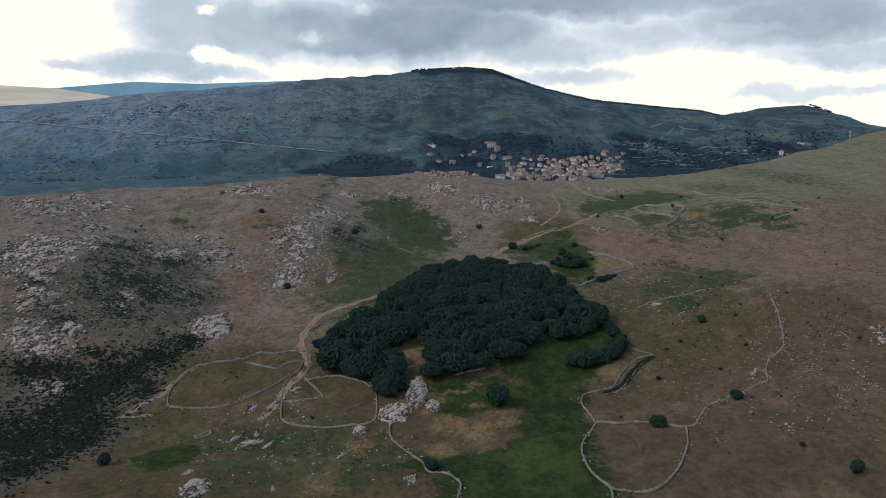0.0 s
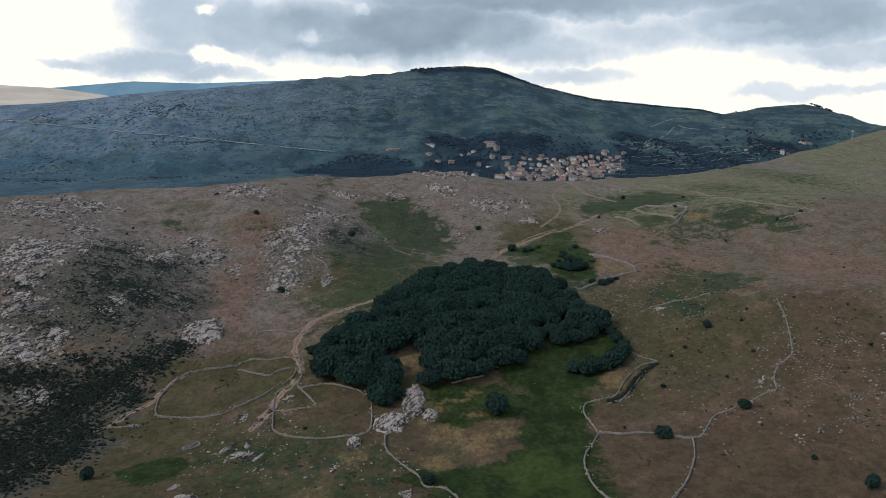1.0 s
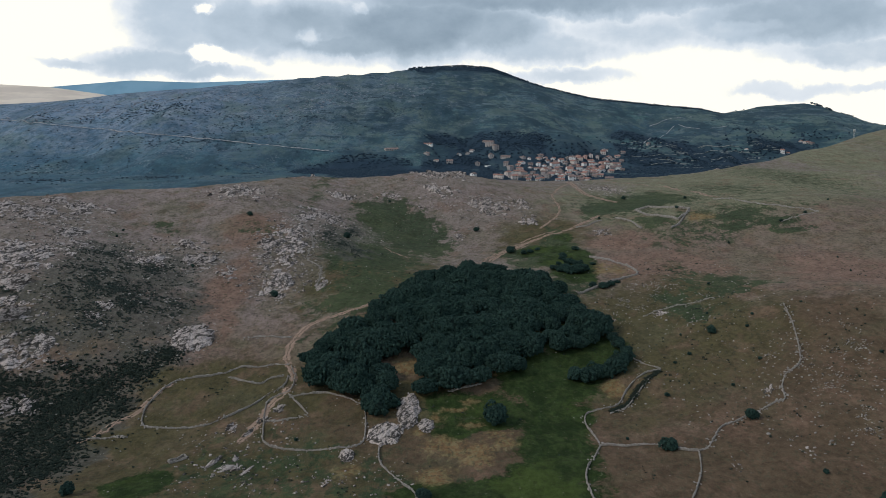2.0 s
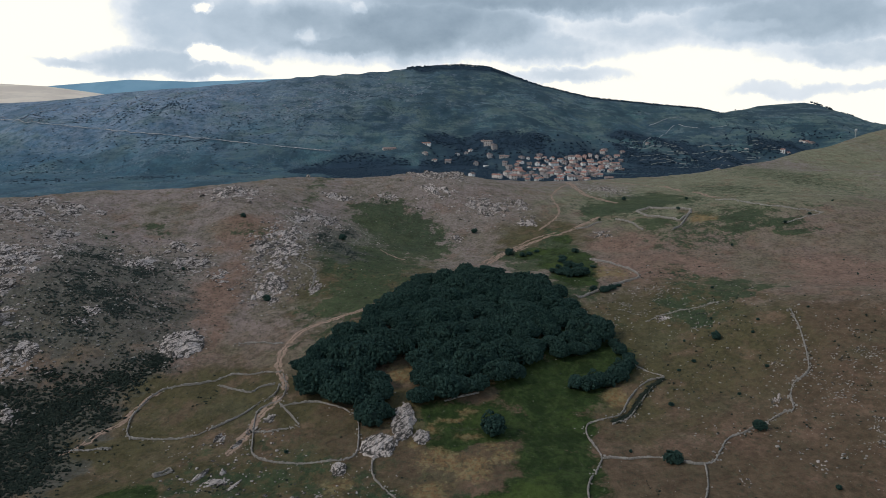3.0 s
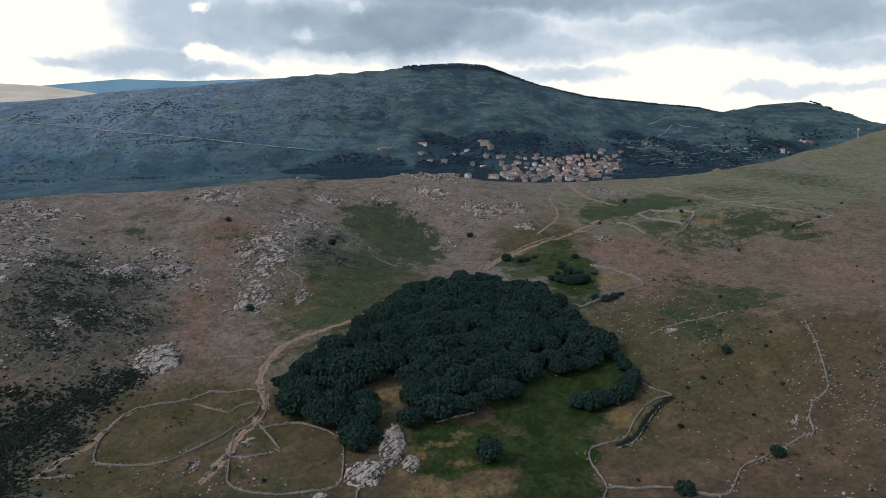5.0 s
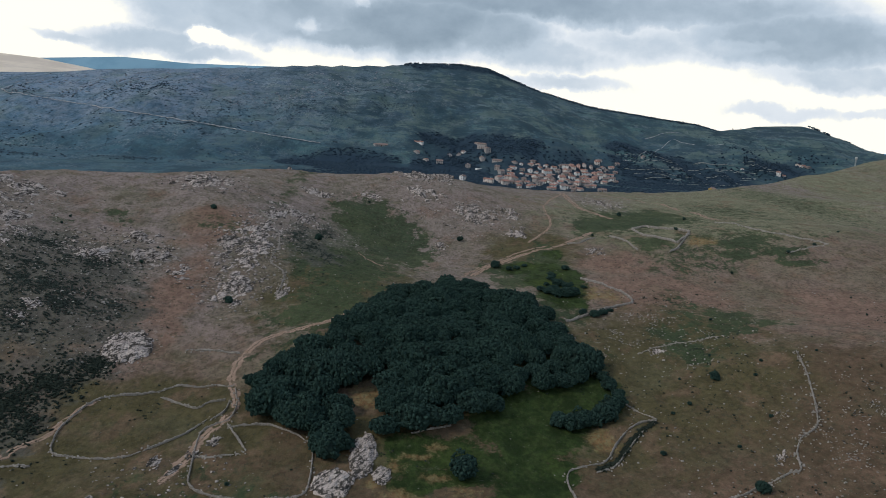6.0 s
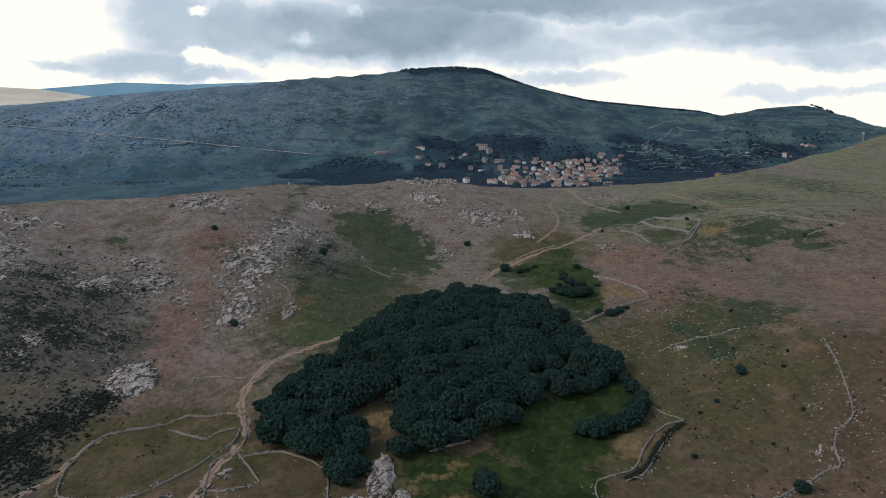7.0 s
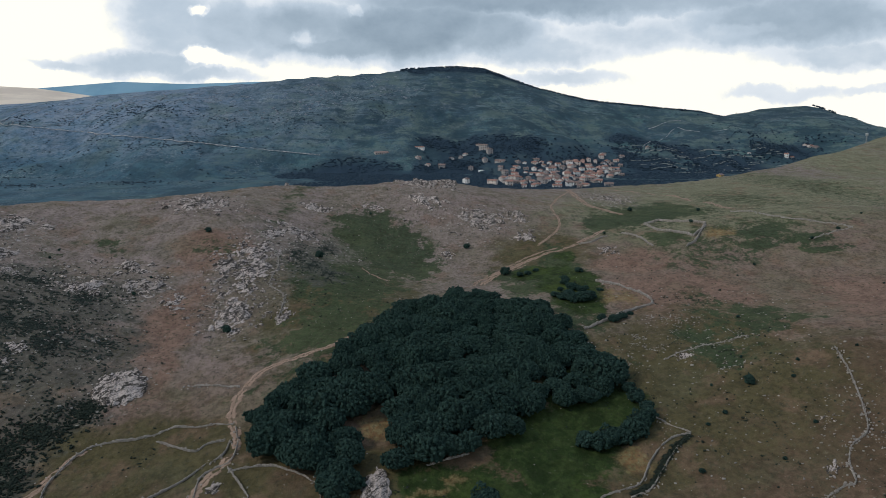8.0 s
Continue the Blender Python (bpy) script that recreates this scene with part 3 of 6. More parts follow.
ROCKS = [rock_shape(np.random.default_rng(k)) for k in range(12)]
FINE_ROCKS = [rock_shape(np.random.default_rng(50 + k), BALL_2, 8) for k in range(12)]


def turned(v, yaw, tilt_x=0.0, tilt_y=0.0):
    return v @ np.array(Euler((tilt_x, tilt_y, yaw)).to_matrix()).T


def gather(pieces):
    """Joins (vertices, faces) pairs into one pair."""
    vs, fs, n = [], [], 0
    for v, f in pieces:
        vs.append(v)
        fs.append(f + n)
        n += len(v)
    return np.concatenate(vs), np.concatenate(fs)


def along(points, step):
    """Places and headings at even steps along a bent line."""
    p = np.array(points, float)
    q = [p[0]]
    for a, b, c, d in zip([p[0], *p[:-2]], p[:-1], p[1:], [*p[2:], p[-1]]):
        for t in np.linspace(0, 1, 9)[1:]:
            q.append(0.5 * (2 * b + (c - a) * t + (2 * a - 5 * b + 4 * c - d) * t ** 2 + (3 * b - a - 3 * c + d) * t ** 3))
    q = np.array(q)
    s = np.concatenate([[0], np.cumsum(np.linalg.norm(np.diff(q, axis=0), axis=1))])
    at = np.arange(0, s[-1], step)
    x, y = np.interp(at, s, q[:, 0]), np.interp(at, s, q[:, 1])
    return x, y, np.arctan2(np.gradient(y), np.gradient(x)) if len(x) > 1 else np.zeros(len(x))


# ---- materials of the things ----
def stone_material(name, a, b, lichen=0.5, cracks=True):
    m, g = material(name, 0.92, 0.25)
    shade = g.node("ShaderNodeNewGeometry").outputs["Random Per Island"]
    big, fine = g.noise(g.place, 0.35, 5, 0.6), g.noise(g.place, 2.6, 6, 0.7)
    col = g.mix(shade, a, b)
    col = g.mix(g.math("MULTIPLY", g.step(big, 0.50, 0.68), lichen), col, (0.19, 0.18, 0.165))
    col = g.mix(g.math("MULTIPLY", g.step(fine, 0.57, 0.68), 0.4), col, (0.11, 0.105, 0.095))
    if cracks:
        # dark, wandering joints of two sizes along the strike of the rock
        strike = g.node("ShaderNodeMapping", {"Vector": g.place, "Rotation": (0.0, 0.0, radians(-60))}).outputs[0]
        for scale, width, weight in ((0.26, 0.055, 0.95), (0.7, 0.036, 0.85)):
            joint = g.math("ABSOLUTE", g.math("SUBTRACT", g.noise(g.stretch(strike, 0.45, 1.3, 1.5), scale, 4, 0.6), 0.5))
            col = g.mix(g.step(joint, width * 0.3, width, weight, 0.0), col, (0.045, 0.042, 0.038))
    g.put(g.bsdf.inputs["Base Color"], col)
    bumped(g, g.math("ADD", big, g.math("MULTIPLY", fine, 0.5)), 0.5, 0.25)
    return m


def earth_material():
    m, g = material("trodden_earth", 0.95, 0.15)
    big, fine = g.noise(g.place, 0.3, 5, 0.65), g.noise(g.place, 1.6, 5, 0.7)
    col = g.mix(g.step(big, 0.35, 0.68), (0.37, 0.265, 0.205), (0.26, 0.185, 0.138))
    col = g.mix(g.math("MULTIPLY", g.step(fine, 0.52, 0.68), 0.6), col, (0.46, 0.36, 0.29))
    g.put(g.bsdf.inputs["Base Color"], col)
    bumped(g, fine, 0.4, 0.12)
    # grass creeps in from the edges and between the ruts
    worn = g.node("ShaderNodeAttribute", attribute_name="worn").outputs["Fac"]
    cover = g.math("ADD", worn, g.math("ADD", g.math("MULTIPLY_ADD", fine, 1.5, -0.75), g.math("MULTIPLY_ADD", big, 1.2, -0.6)))
    g.put(g.bsdf.inputs["Alpha"], g.step(cover, 0.18, 0.62))
    return m


def leaf_material(name, a, b, pale):
    m, g = material(name, 0.85, 0.08)
    each = g.node("ShaderNodeObjectInfo").outputs["Random"]
    leaf = g.node("ShaderNodeNewGeometry").outputs["Random Per Island"]
    drift = g.noise(g.place, 0.12, 4, 0.6)
    col = g.mix(each, a, b)
    col = g.mix(g.math("MULTIPLY", g.step(leaf, 0.40, 1.0), 0.75), col, pale)
    col = g.mix(g.math("MULTIPLY", g.step(drift, 0.45, 0.7), 0.35), col, pale)
    spray = g.noise(g.place, 2.2, 4, 0.7)
    col = g.mix(g.math("MULTIPLY", g.step(spray, 0.52, 0.66), 0.5), col, pale)
    col = g.mix(g.math("MULTIPLY", g.step(spray, 0.48, 0.36), 0.55), col, tuple(0.5 * v for v in a))
    g.put(g.bsdf.inputs["Base Color"], col)
    bumped(g, spray, 1.0, 0.5)
    return m


def plain_material(name, a, b, rough=0.8, spec=0.3, scale=0.6, by_object=True, dim=0.35):
    m, g = material(name, rough, spec)
    n = g.noise(g.place, scale, 5, 0.65)
    col = g.mix(g.step(n, 0.35, 0.68), a, b)
    if by_object:
        col = g.mix(g.math("MULTIPLY", g.node("ShaderNodeObjectInfo").outputs["Random"], dim), col, tuple(0.6 * v for v in a))
    g.put(g.bsdf.inputs["Base Color"], col)
    bumped(g, n, 0.25, 0.08)
    return m


WALL_STONE = stone_material("wall_stone", (0.41, 0.38, 0.35), (0.22, 0.205, 0.185), 0.35, cracks=False)
GRANITE = stone_material("granite", (0.55, 0.485, 0.455), (0.43, 0.38, 0.355), 0.3)
EARTH = earth_material()
OAK_LEAF = leaf_material("oak_leaf", (0.020, 0.046, 0.041), (0.031, 0.064, 0.056), (0.048, 0.094, 0.077))
BROOM_LEAF = leaf_material("broom_leaf", (0.036, 0.052, 0.046), (0.046, 0.062, 0.055), (0.078, 0.095, 0.085))
HEATH_LEAF = leaf_material("heath_leaf", (0.022, 0.034, 0.028), (0.030, 0.043, 0.034), (0.052, 0.066, 0.052))
# leaves of the distant trees, with blue haze put into the colour
HAZED_LEAF = leaf_material("hazed_leaf", (0.027, 0.051, 0.078), (0.032, 0.058, 0.088), (0.038, 0.067, 0.097))
# darker copy of the oak leaf: the crown's inner shade as a colour
SHADE_LEAF = plain_material("shade_leaf", (0.016, 0.033, 0.028), (0.024, 0.044, 0.037), 0.9, 0.1, 1.2)
# distant scrub and rock, blued by the same painted haze
HAZED_SCRUB = leaf_material("hazed_scrub", (0.050, 0.082, 0.114), (0.060, 0.094, 0.128), (0.070, 0.106, 0.140))
HAZED_STONE = plain_material("hazed_stone", (0.27, 0.31, 0.365), (0.20, 0.235, 0.285), 0.95, 0.2, 0.05, False)
BARK = plain_material("bark", (0.10, 0.085, 0.065), (0.06, 0.05, 0.04), 0.95, 0.1, 3.0)



# ---- worn tracks ----
def track(points, width, label):
    x, y, a = along(points, 0.8)
    rows = 7
    side = np.linspace(-1, 1, rows)
    wob = 1 + 0.35 * ripple(x, y, 9, 1.2) + 0.2 * ripple(x, y, 3.1, 0.5)
    taper = np.minimum(1, np.minimum(np.arange(len(x)), np.arange(len(x))[::-1]) / 5 + 0.2)
    off = side[None] * (width / 1.7 * wob * (0.5 + 0.5 * taper))[:, None] + 0.35 * ripple(x, y, 14, 2.5)[:, None]
    px, py = x[:, None] - np.sin(a)[:, None] * off, y[:, None] + np.cos(a)[:, None] * off
    rut = 0.10 - 0.06 * np.cos(side * 6.0)[None] - 0.22 * (np.abs(side) > 0.99)[None]
    v = np.stack([px, py, height(px, py) + rut], -1).reshape(-1, 3)
    i = np.arange(len(x) * rows).reshape(-1, rows)
    f = np.stack([i[:-1, :-1], i[1:, :-1], i[1:, 1:], i[:-1, 1:]], -1).reshape(-1, 4)
    me = mesh_from("dirt_track", v, f, [EARTH], True)
    worn = (1.05 - 0.85 * np.abs(side) ** 1.5 - 0.65 * np.exp(-(side / 0.22) ** 2))[None] * np.minimum(1, taper + 0.1)[:, None]
    me.attributes.new("worn", "FLOAT", "POINT").data.foreach_set("value", worn.astype(np.float32).ravel())
    ob = new("dirt_track", me)
    return tagged(ob, label, "track", kind="structure")


# ---- dry-stone walls ----
def cornered(points):
    """The same line with its corners kept sharp."""
    p = np.array(points, float)
    out = [p[0]]
    for a, b in zip(p[:-1], p[1:]):
        out += [a + (b - a) * 0.08, (a + b) / 2, a + (b - a) * 0.92, b]
    return [tuple(q) for q in out]


def drystone_wall(points, label, tall=0.80, thick=0.27, ruin=1.0):
    """A rubble core with uneven stones laid against and on top of it, broken down in places."""
    g = np.random.default_rng(int(abs(points[0][0] * 31 + points[0][1] * 17)))
    x, y, a = along(points, 0.34)
    keep = 0.5 + 0.5 * ripple(x, y, 23, 4.4) + 0.25 * ripple(x, y, 6.5, 1.4)
    keep = np.clip(keep + max(ruin - 1.0, 0.0), 0.0, 1.0) * min(ruin, 1.0)
    pieces = []
    nx, ny = -np.sin(a), np.cos(a)
    wide = thick / 2 * (0.85 + 0.25 * ripple(x, y, 4.1, 0.3))
    high = tall * (0.35 + 0.55 * keep) * (0.92 + 0.12 * ripple(x, y, 1.7, 2.0))
    for k in range(len(x) - 1):
        if keep[k] < 0.12:
            continue
        v = []
        for i in (k, k + 1):
            z = top(x[i], y[i])
            for s, u in ((-1.25, -0.3), (-0.8, high[i]), (0.8, high[i]), (1.25, -0.3)):
                v.append((x[i] + nx[i] * wide[i] * s, y[i] + ny[i] * wide[i] * s, z + u))
        pieces.append((np.array(v), np.array([(0, 1, 5, 4), (1, 2, 6, 5), (2, 3, 7, 6), (0, 3, 2, 1), (4, 5, 6, 7), (0, 4, 7, 3)])))
    for k in range(len(x)):
        z = top(x[k], y[k])
        for n in range(3):
            side = (-1, 1, 0)[n]
            if g.random() > 0.35 + 0.5 * keep[k]:
                continue
            size = np.array((g.uniform(0.12, 0.30), g.uniform(0.08, 0.16), g.uniform(0.06, 0.15)))
            v = turned(CUBE[0] * size * g.uniform(0.7, 1.1, (8, 3)), a[k] + g.normal(0, 0.3), g.normal(0, 0.2), g.normal(0, 0.2))
            o = side * wide[k] * g.uniform(0.8, 1.25)
            u = high[k] + 0.02 if side == 0 else high[k] * g.uniform(0.1, 0.9)
            pieces.append((v + (x[k] + nx[k] * o, y[k] + ny[k] * o, z + u), CUBE[1]))
        for _ in range(int(g.poisson((0.16 if ruin == 1 else 0.55) * (1.35 - keep[k])))):
            o = g.normal(0, 0.7)
            v = turned(CUBE[0] * g.uniform(0.10, 0.32, 3) * g.uniform(0.7, 1.1, (8, 3)), g.uniform(0, 6), g.normal(0, 0.4))
            qx, qy = x[k] + nx[k] * o, y[k] + ny[k] * o
            pieces.append((v + (qx, qy, top(qx, qy) + 0.06), CUBE[1]))
    v, f = gather(pieces)
    c = np.array((x.mean(), y.mean(), 0))
    c[2] = top(c[0], c[1])
    ob = new("drystone_wall", mesh_from("drystone_wall", v - c, f, [WALL_STONE]))
    ob.location = c
    return tagged(ob, label, "wall", "dry-stone walls of the pens")


# ---- granite ----
ROCK_MESHES = [mesh_from("rock", v, BALL_2[1], [GRANITE]) for v in FINE_ROCKS]
OUTCROP_WORDS = ("fractured grey granite outcrop breaking through brown turf", "weathered pale granite slabs with dark cracks on the slope",
                 "low cluster of pinkish granite boulders in dry grass")


def slab_heights(u, w, long, wide, g, cleft=0.9):
    """Heights of a split rock pavement: tilted slabs of about long x wide, with clefts between them."""
    iu, iw = u / long, w / wide
    iu = iu + 0.5 * np.floor(iw)
    n = 64
    ju, jw, lift, tip, lean = g.uniform(0.1, 0.9, (n, n)), g.uniform(0.2, 0.8, (n, n)), g.uniform(-1, 1, (n, n)), g.normal(0.9, 0.45, (n, n)), g.normal(0, 0.5, (n, n))
    best, second, z = np.full(u.shape, 9.0), np.full(u.shape, 9.0), np.zeros(u.shape)
    for du in (-1, 0, 1):
        for dw in (-1, 0, 1):
            cu, cw = np.floor(iu) + du, np.floor(iw) + dw
            a, b = cu.astype(int) % n, cw.astype(int) % n
            eu, ew = iu - cu - ju[a, b], iw - cw - jw[a, b]
            d = np.hypot(eu, ew)
            nearer = d < best
            second = np.where(nearer, best, np.minimum(second, d))
            z = np.where(nearer, lift[a, b] + tip[a, b] * ew + lean[a, b] * eu, z)
            best = np.where(nearer, d, best)
    return z - cleft * np.exp(-((second - best) / 0.10) ** 2)


def outcrop(cx, cy, rx, ry, size, lie=60.0, packed=0.7):
    """Bedrock split into long slabs along one strike, breaking through the turf, with loose blocks and rubble round it."""
    g = np.random.default_rng(abs(int(cx * 13 + cy * 7)))
    base = np.array((cx, cy, top(cx, cy)))
    ob = thing("rock_outcrop", *base)
    strike = radians(lie) + g.normal(0, 0.10)
    ux, uy = math.cos(strike), math.sin(strike)
    step = max(0.26 * size, 0.3)
    gx, gy = np.meshgrid(np.arange(-1.15 * rx, 1.15 * rx + step, step), np.arange(-1.15 * ry, 1.15 * ry + step, step * 1.25))
    bent = 0.5 * size * ripple(gx + cx, gy + cy, 9 * size, 0.6)
    u, w = gx * ux + gy * uy, gy * ux - gx * uy + bent
    z = slab_heights(u, w, 3.8 * size, 1.7 * size, g, 1.4) + 0.13 * slab_heights(u, w, 1.6 * size, 0.8 * size, g, 0.8)
    edge = np.hypot(gx / rx, gy / ry) + 0.20 * ripple(gx + cx, gy + cy, 13, 1.1) + 0.10 * ripple(gx + cx, gy + cy, 5, 2.3)
    z = size * 0.5 * (z + 2.4 * (packed - 0.54) - 2.2 * smooth(0.25, 1.2, edge) + 0.9 * ripple(gx + cx, gy + cy, 15, 3.0))
    z = np.clip(z, -0.5, 1.1 * size)
    i = np.arange(gx.size).reshape(gx.shape)
    quads = np.stack([i[:-1, :-1], i[:-1, 1:], i[1:, 1:], i[1:, :-1]], -1).reshape(-1, 4)
    quads = quads[z.ravel()[quads].max(1) > -0.2]
    used, quads = np.unique(quads, return_inverse=True)
    if len(used):
        v = np.stack([gx, gy, height(gx + cx, gy + cy) - base[2] + z], -1).reshape(-1, 3)[used]
        part("bedrock", mesh_from("bedrock", v, quads.reshape(-1, 4), [GRANITE]), ob)
    rocks = []
    for k in range(int(np.clip(0.8 * rx * ry / size ** 2, 34, 260))):
        r, t = abs(g.normal(0, 0.62)), g.uniform(0, 6.3)
        big = k < 22
        q = size * (g.uniform(0.5, 0.95) if big else 0.08 + 0.30 * g.random() ** 2)
        rocks.append((q, (q * g.uniform(0.9, 1.7), q * g.uniform(0.5, 0.9), q * g.uniform(0.4, 0.75)),
                      (g.normal(0.2, 0.25), g.normal(0, 0.2), strike + g.normal(0, 0.35)), cx + rx * r * math.cos(t) * (0.8 if big else 1.2), cy + ry * r * math.sin(t) * (0.8 if big else 1.2)))
    rubble = []
    for k, (q, scale, turn, qx, qy) in enumerate(rocks):
        which = int(g.integers(12))
        at = np.array((qx, qy, top(qx, qy) + scale[2] * g.uniform(0.0, 0.3))) - base
        if k < 22 and q > 0.35:
            piece = part("rock", ROCK_MESHES[which], ob)
            piece.matrix_local = Matrix.LocRotScale(at, Euler(turn), scale)
        else:
            rubble.append((turned(ROCKS[which] * scale, turn[2], turn[0], turn[1]) + at, BALL_1[1]))
    v, f = gather(rubble)
    tagged(part("rubble", mesh_from("rubble", v, f, [GRANITE]), ob), kind="stuff")
    return tagged(ob, OUTCROP_WORDS[0 if size > 1.35 else 1 if size > 0.85 else 2], "rock", "granite outcrops")


def stone_heap(cx, cy, rx, ry, size):
    """Loose blocks of all sizes lying thinly over the turf, the small ones joined."""
    g = np.random.default_rng(abs(int(cx * 11 + cy * 5)))
    base = np.array((cx, cy, top(cx, cy)))
    ob = thing("stone_scatter", *base)
    seeds = g.normal(0, 0.5, (max(3, int(rx * ry / 9)), 2))
    rubble, count = [], int(np.clip(rx * ry * 1.5, 16, 190))
    for k in range(count):
        sx, sy = seeds[g.integers(len(seeds))]
        qx, qy = cx + rx * sx + g.normal(0, 1.1), cy + ry * sy + g.normal(0, 1.8)
        q = size * (g.uniform(0.6, 1.1) if k < 10 else 0.2 + 0.5 * g.random() ** 2)
        scale, turn = (q * g.uniform(0.8, 1.5), q * g.uniform(0.5, 0.9), q * g.uniform(0.4, 0.7)), (g.normal(0, 0.3), g.normal(0, 0.3), g.uniform(0, 6.3))
        at, which = np.array((qx, qy, top(qx, qy) + 0.15 * scale[2])) - base, int(g.integers(12))
        if k < 10:
            part("rock", ROCK_MESHES[which], ob).matrix_local = Matrix.LocRotScale(at, Euler(turn), scale)
        else:
            rubble.append((turned(ROCKS[which] * scale, turn[2], turn[0], turn[1]) + at, BALL_1[1]))
    v, f = gather(rubble)
    tagged(part("rubble", mesh_from("rubble", v, f, [WALL_STONE]), ob), kind="stuff")
    return tagged(ob, "grey granite stones lying loose on the dry slope", "stones", "stone scatters")


def bare_boss(cx, cy, rx, ry, tall, label, lie=75.0):
    """A bare boss of bedrock: a low dome, its skin furrowed and split along bent joints, with loose blocks at its foot."""
    g = np.random.default_rng(abs(int(cx * 7 + cy * 3)))
    base = np.array((cx, cy, top(cx, cy)))
    ob = thing("rock_boss", *base)
    gx, gy = np.meshgrid(np.arange(-1.3 * rx, 1.3 * rx, 0.27), np.arange(-1.3 * ry, 1.3 * ry, 0.3))
    a = radians(lie)
    bent = 1.6 * ripple(gx + cx, gy + cy, 10, 1.6, 2)
    u, w = gx * math.cos(a) + gy * math.sin(a), gy * math.cos(a) - gx * math.sin(a) + bent
    r = np.hypot(gx / rx, gy / ry) + 0.14 * ripple(gx + cx, gy + cy, 6, 0.4)
    z = tall * np.sqrt(np.clip(1.05 - r * r, 0, 1)) - 1.6 * smooth(0.9, 1.25, r) + 0.26 * slab_heights(u, w, 4.6, 0.9, g, 2.4)
    i = np.arange(gx.size).reshape(gx.shape)
    quads = np.stack([i[:-1, :-1], i[:-1, 1:], i[1:, 1:], i[1:, :-1]], -1).reshape(-1, 4)
    quads = quads[z.ravel()[quads].max(1) > -0.25]
    used, quads = np.unique(quads, return_inverse=True)
    v = np.stack([gx, gy, height(gx + cx, gy + cy) - base[2] + z], -1).reshape(-1, 3)[used]
    part("bedrock", mesh_from("bedrock", v, quads.reshape(-1, 4), [GRANITE]), ob)
    for k in range(18):
        t, q = g.uniform(0, 6.3), g.uniform(0.3, 0.8)
        px, py = rx * math.cos(t) * g.uniform(0.8, 1.15), ry * math.sin(t) * g.uniform(0.8, 1.15)
        piece = part("rock", ROCK_MESHES[int(g.integers(12))], ob)
        piece.matrix_local = Matrix.LocRotScale((px, py, top(cx + px, cy + py) - base[2] + 0.1 * q), Euler((g.normal(0.2, 0.3), g.normal(0, 0.3), a + g.normal(0, 0.4))), (q * g.uniform(0.9, 1.5), q * g.uniform(0.5, 0.9), q * 0.6))
    return tagged(ob, label, "rock", "granite outcrops")


def boulder(x, y, long, wide, tall, turn, label):
    g = np.random.default_rng(abs(int(x * 3 + y)))
    shape = BALL_4 if long > 12 else BALL_3
    v = rock_shape(g, shape, 14) * (long / 2, wide / 2, tall)
    v = v + 0.03 * wide * np.stack([ripple(v[:, 0], v[:, 1] + v[:, 2], 0.35 * wide, k) for k in (0.1, 1.1, 2.1)], -1)
    ob = new("boulder", mesh_from("boulder", turned(v, radians(turn)), shape[1], [GRANITE], long > 12))
    ob.location = (x, y, top(x, y))
    return tagged(ob, label, "boulder")


def strewn(name, label, count, blobs, sizes, mat, grey):
    """Loose stones over stony ground, as one stretch of stuff."""
    g = np.random.default_rng(len(name) + count)
    b = np.array(blobs, float)
    share = b[:, 2] * b[:, 3]
    pick = g.choice(len(b), count, p=share / share.sum())
    r, t = np.sqrt(g.random(count)) * 1.15, g.uniform(0, 2 * np.pi, count)
    x, y = b[pick, 0] + b[pick, 2] * r * np.cos(t), b[pick, 1] + b[pick, 3] * r * np.sin(t)
    z = height(x, y)
    s = sizes[0] + (sizes[1] - sizes[0]) * g.random(count) ** 3
    pieces = []
    for k in range(count):
        v = turned(CUBE[0] * s[k] * g.uniform(0.6, 1.3, 3) * (1, 0.75, 0.5) * g.uniform(0.62, 1.1, (8, 3)), g.normal(0.3, 0.6), g.normal(0, 0.3))
        pieces.append((v + (x[k], y[k], z[k] + 0.1 * s[k]), CUBE[1]))
    v, f = gather(pieces)
    return tagged(new(name, mesh_from(name, v, f, [mat])), label, "stones", kind="stuff")


# ---- foliage ----
def tuft_leaves(g, centre, r, count, leaf, up=0.35):
    """Leaf sprays over the outer half of a tuft."""
    d = g.normal(size=(count, 3))
    d[:, 2] = np.abs(d[:, 2]) * 1.2 + up * g.normal(size=count) * 0.5
    d /= np.linalg.norm(d, axis=1)[:, None]
    n = d + g.normal(0, 0.35, (count, 3))
    n /= np.linalg.norm(n, axis=1)[:, None]
    u = np.cross(n, g.normal(size=(count, 3)))
    u /= np.linalg.norm(u, axis=1)[:, None]
    w = np.cross(n, u)
    c = centre + d * r * g.uniform(0.75, 1.08, (count, 1))
    s = leaf * g.uniform(0.6, 1.25, (count, 1))
    q = np.stack([c - u * s - w * s * 0.55, c + u * s * 0.9 - w * s * 0.6, c + u * s + w * s * 0.6, c - u * s * 0.8 + w * s * 0.7], 1)
    return q.reshape(-1, 3), np.arange(count * 4).reshape(-1, 4)


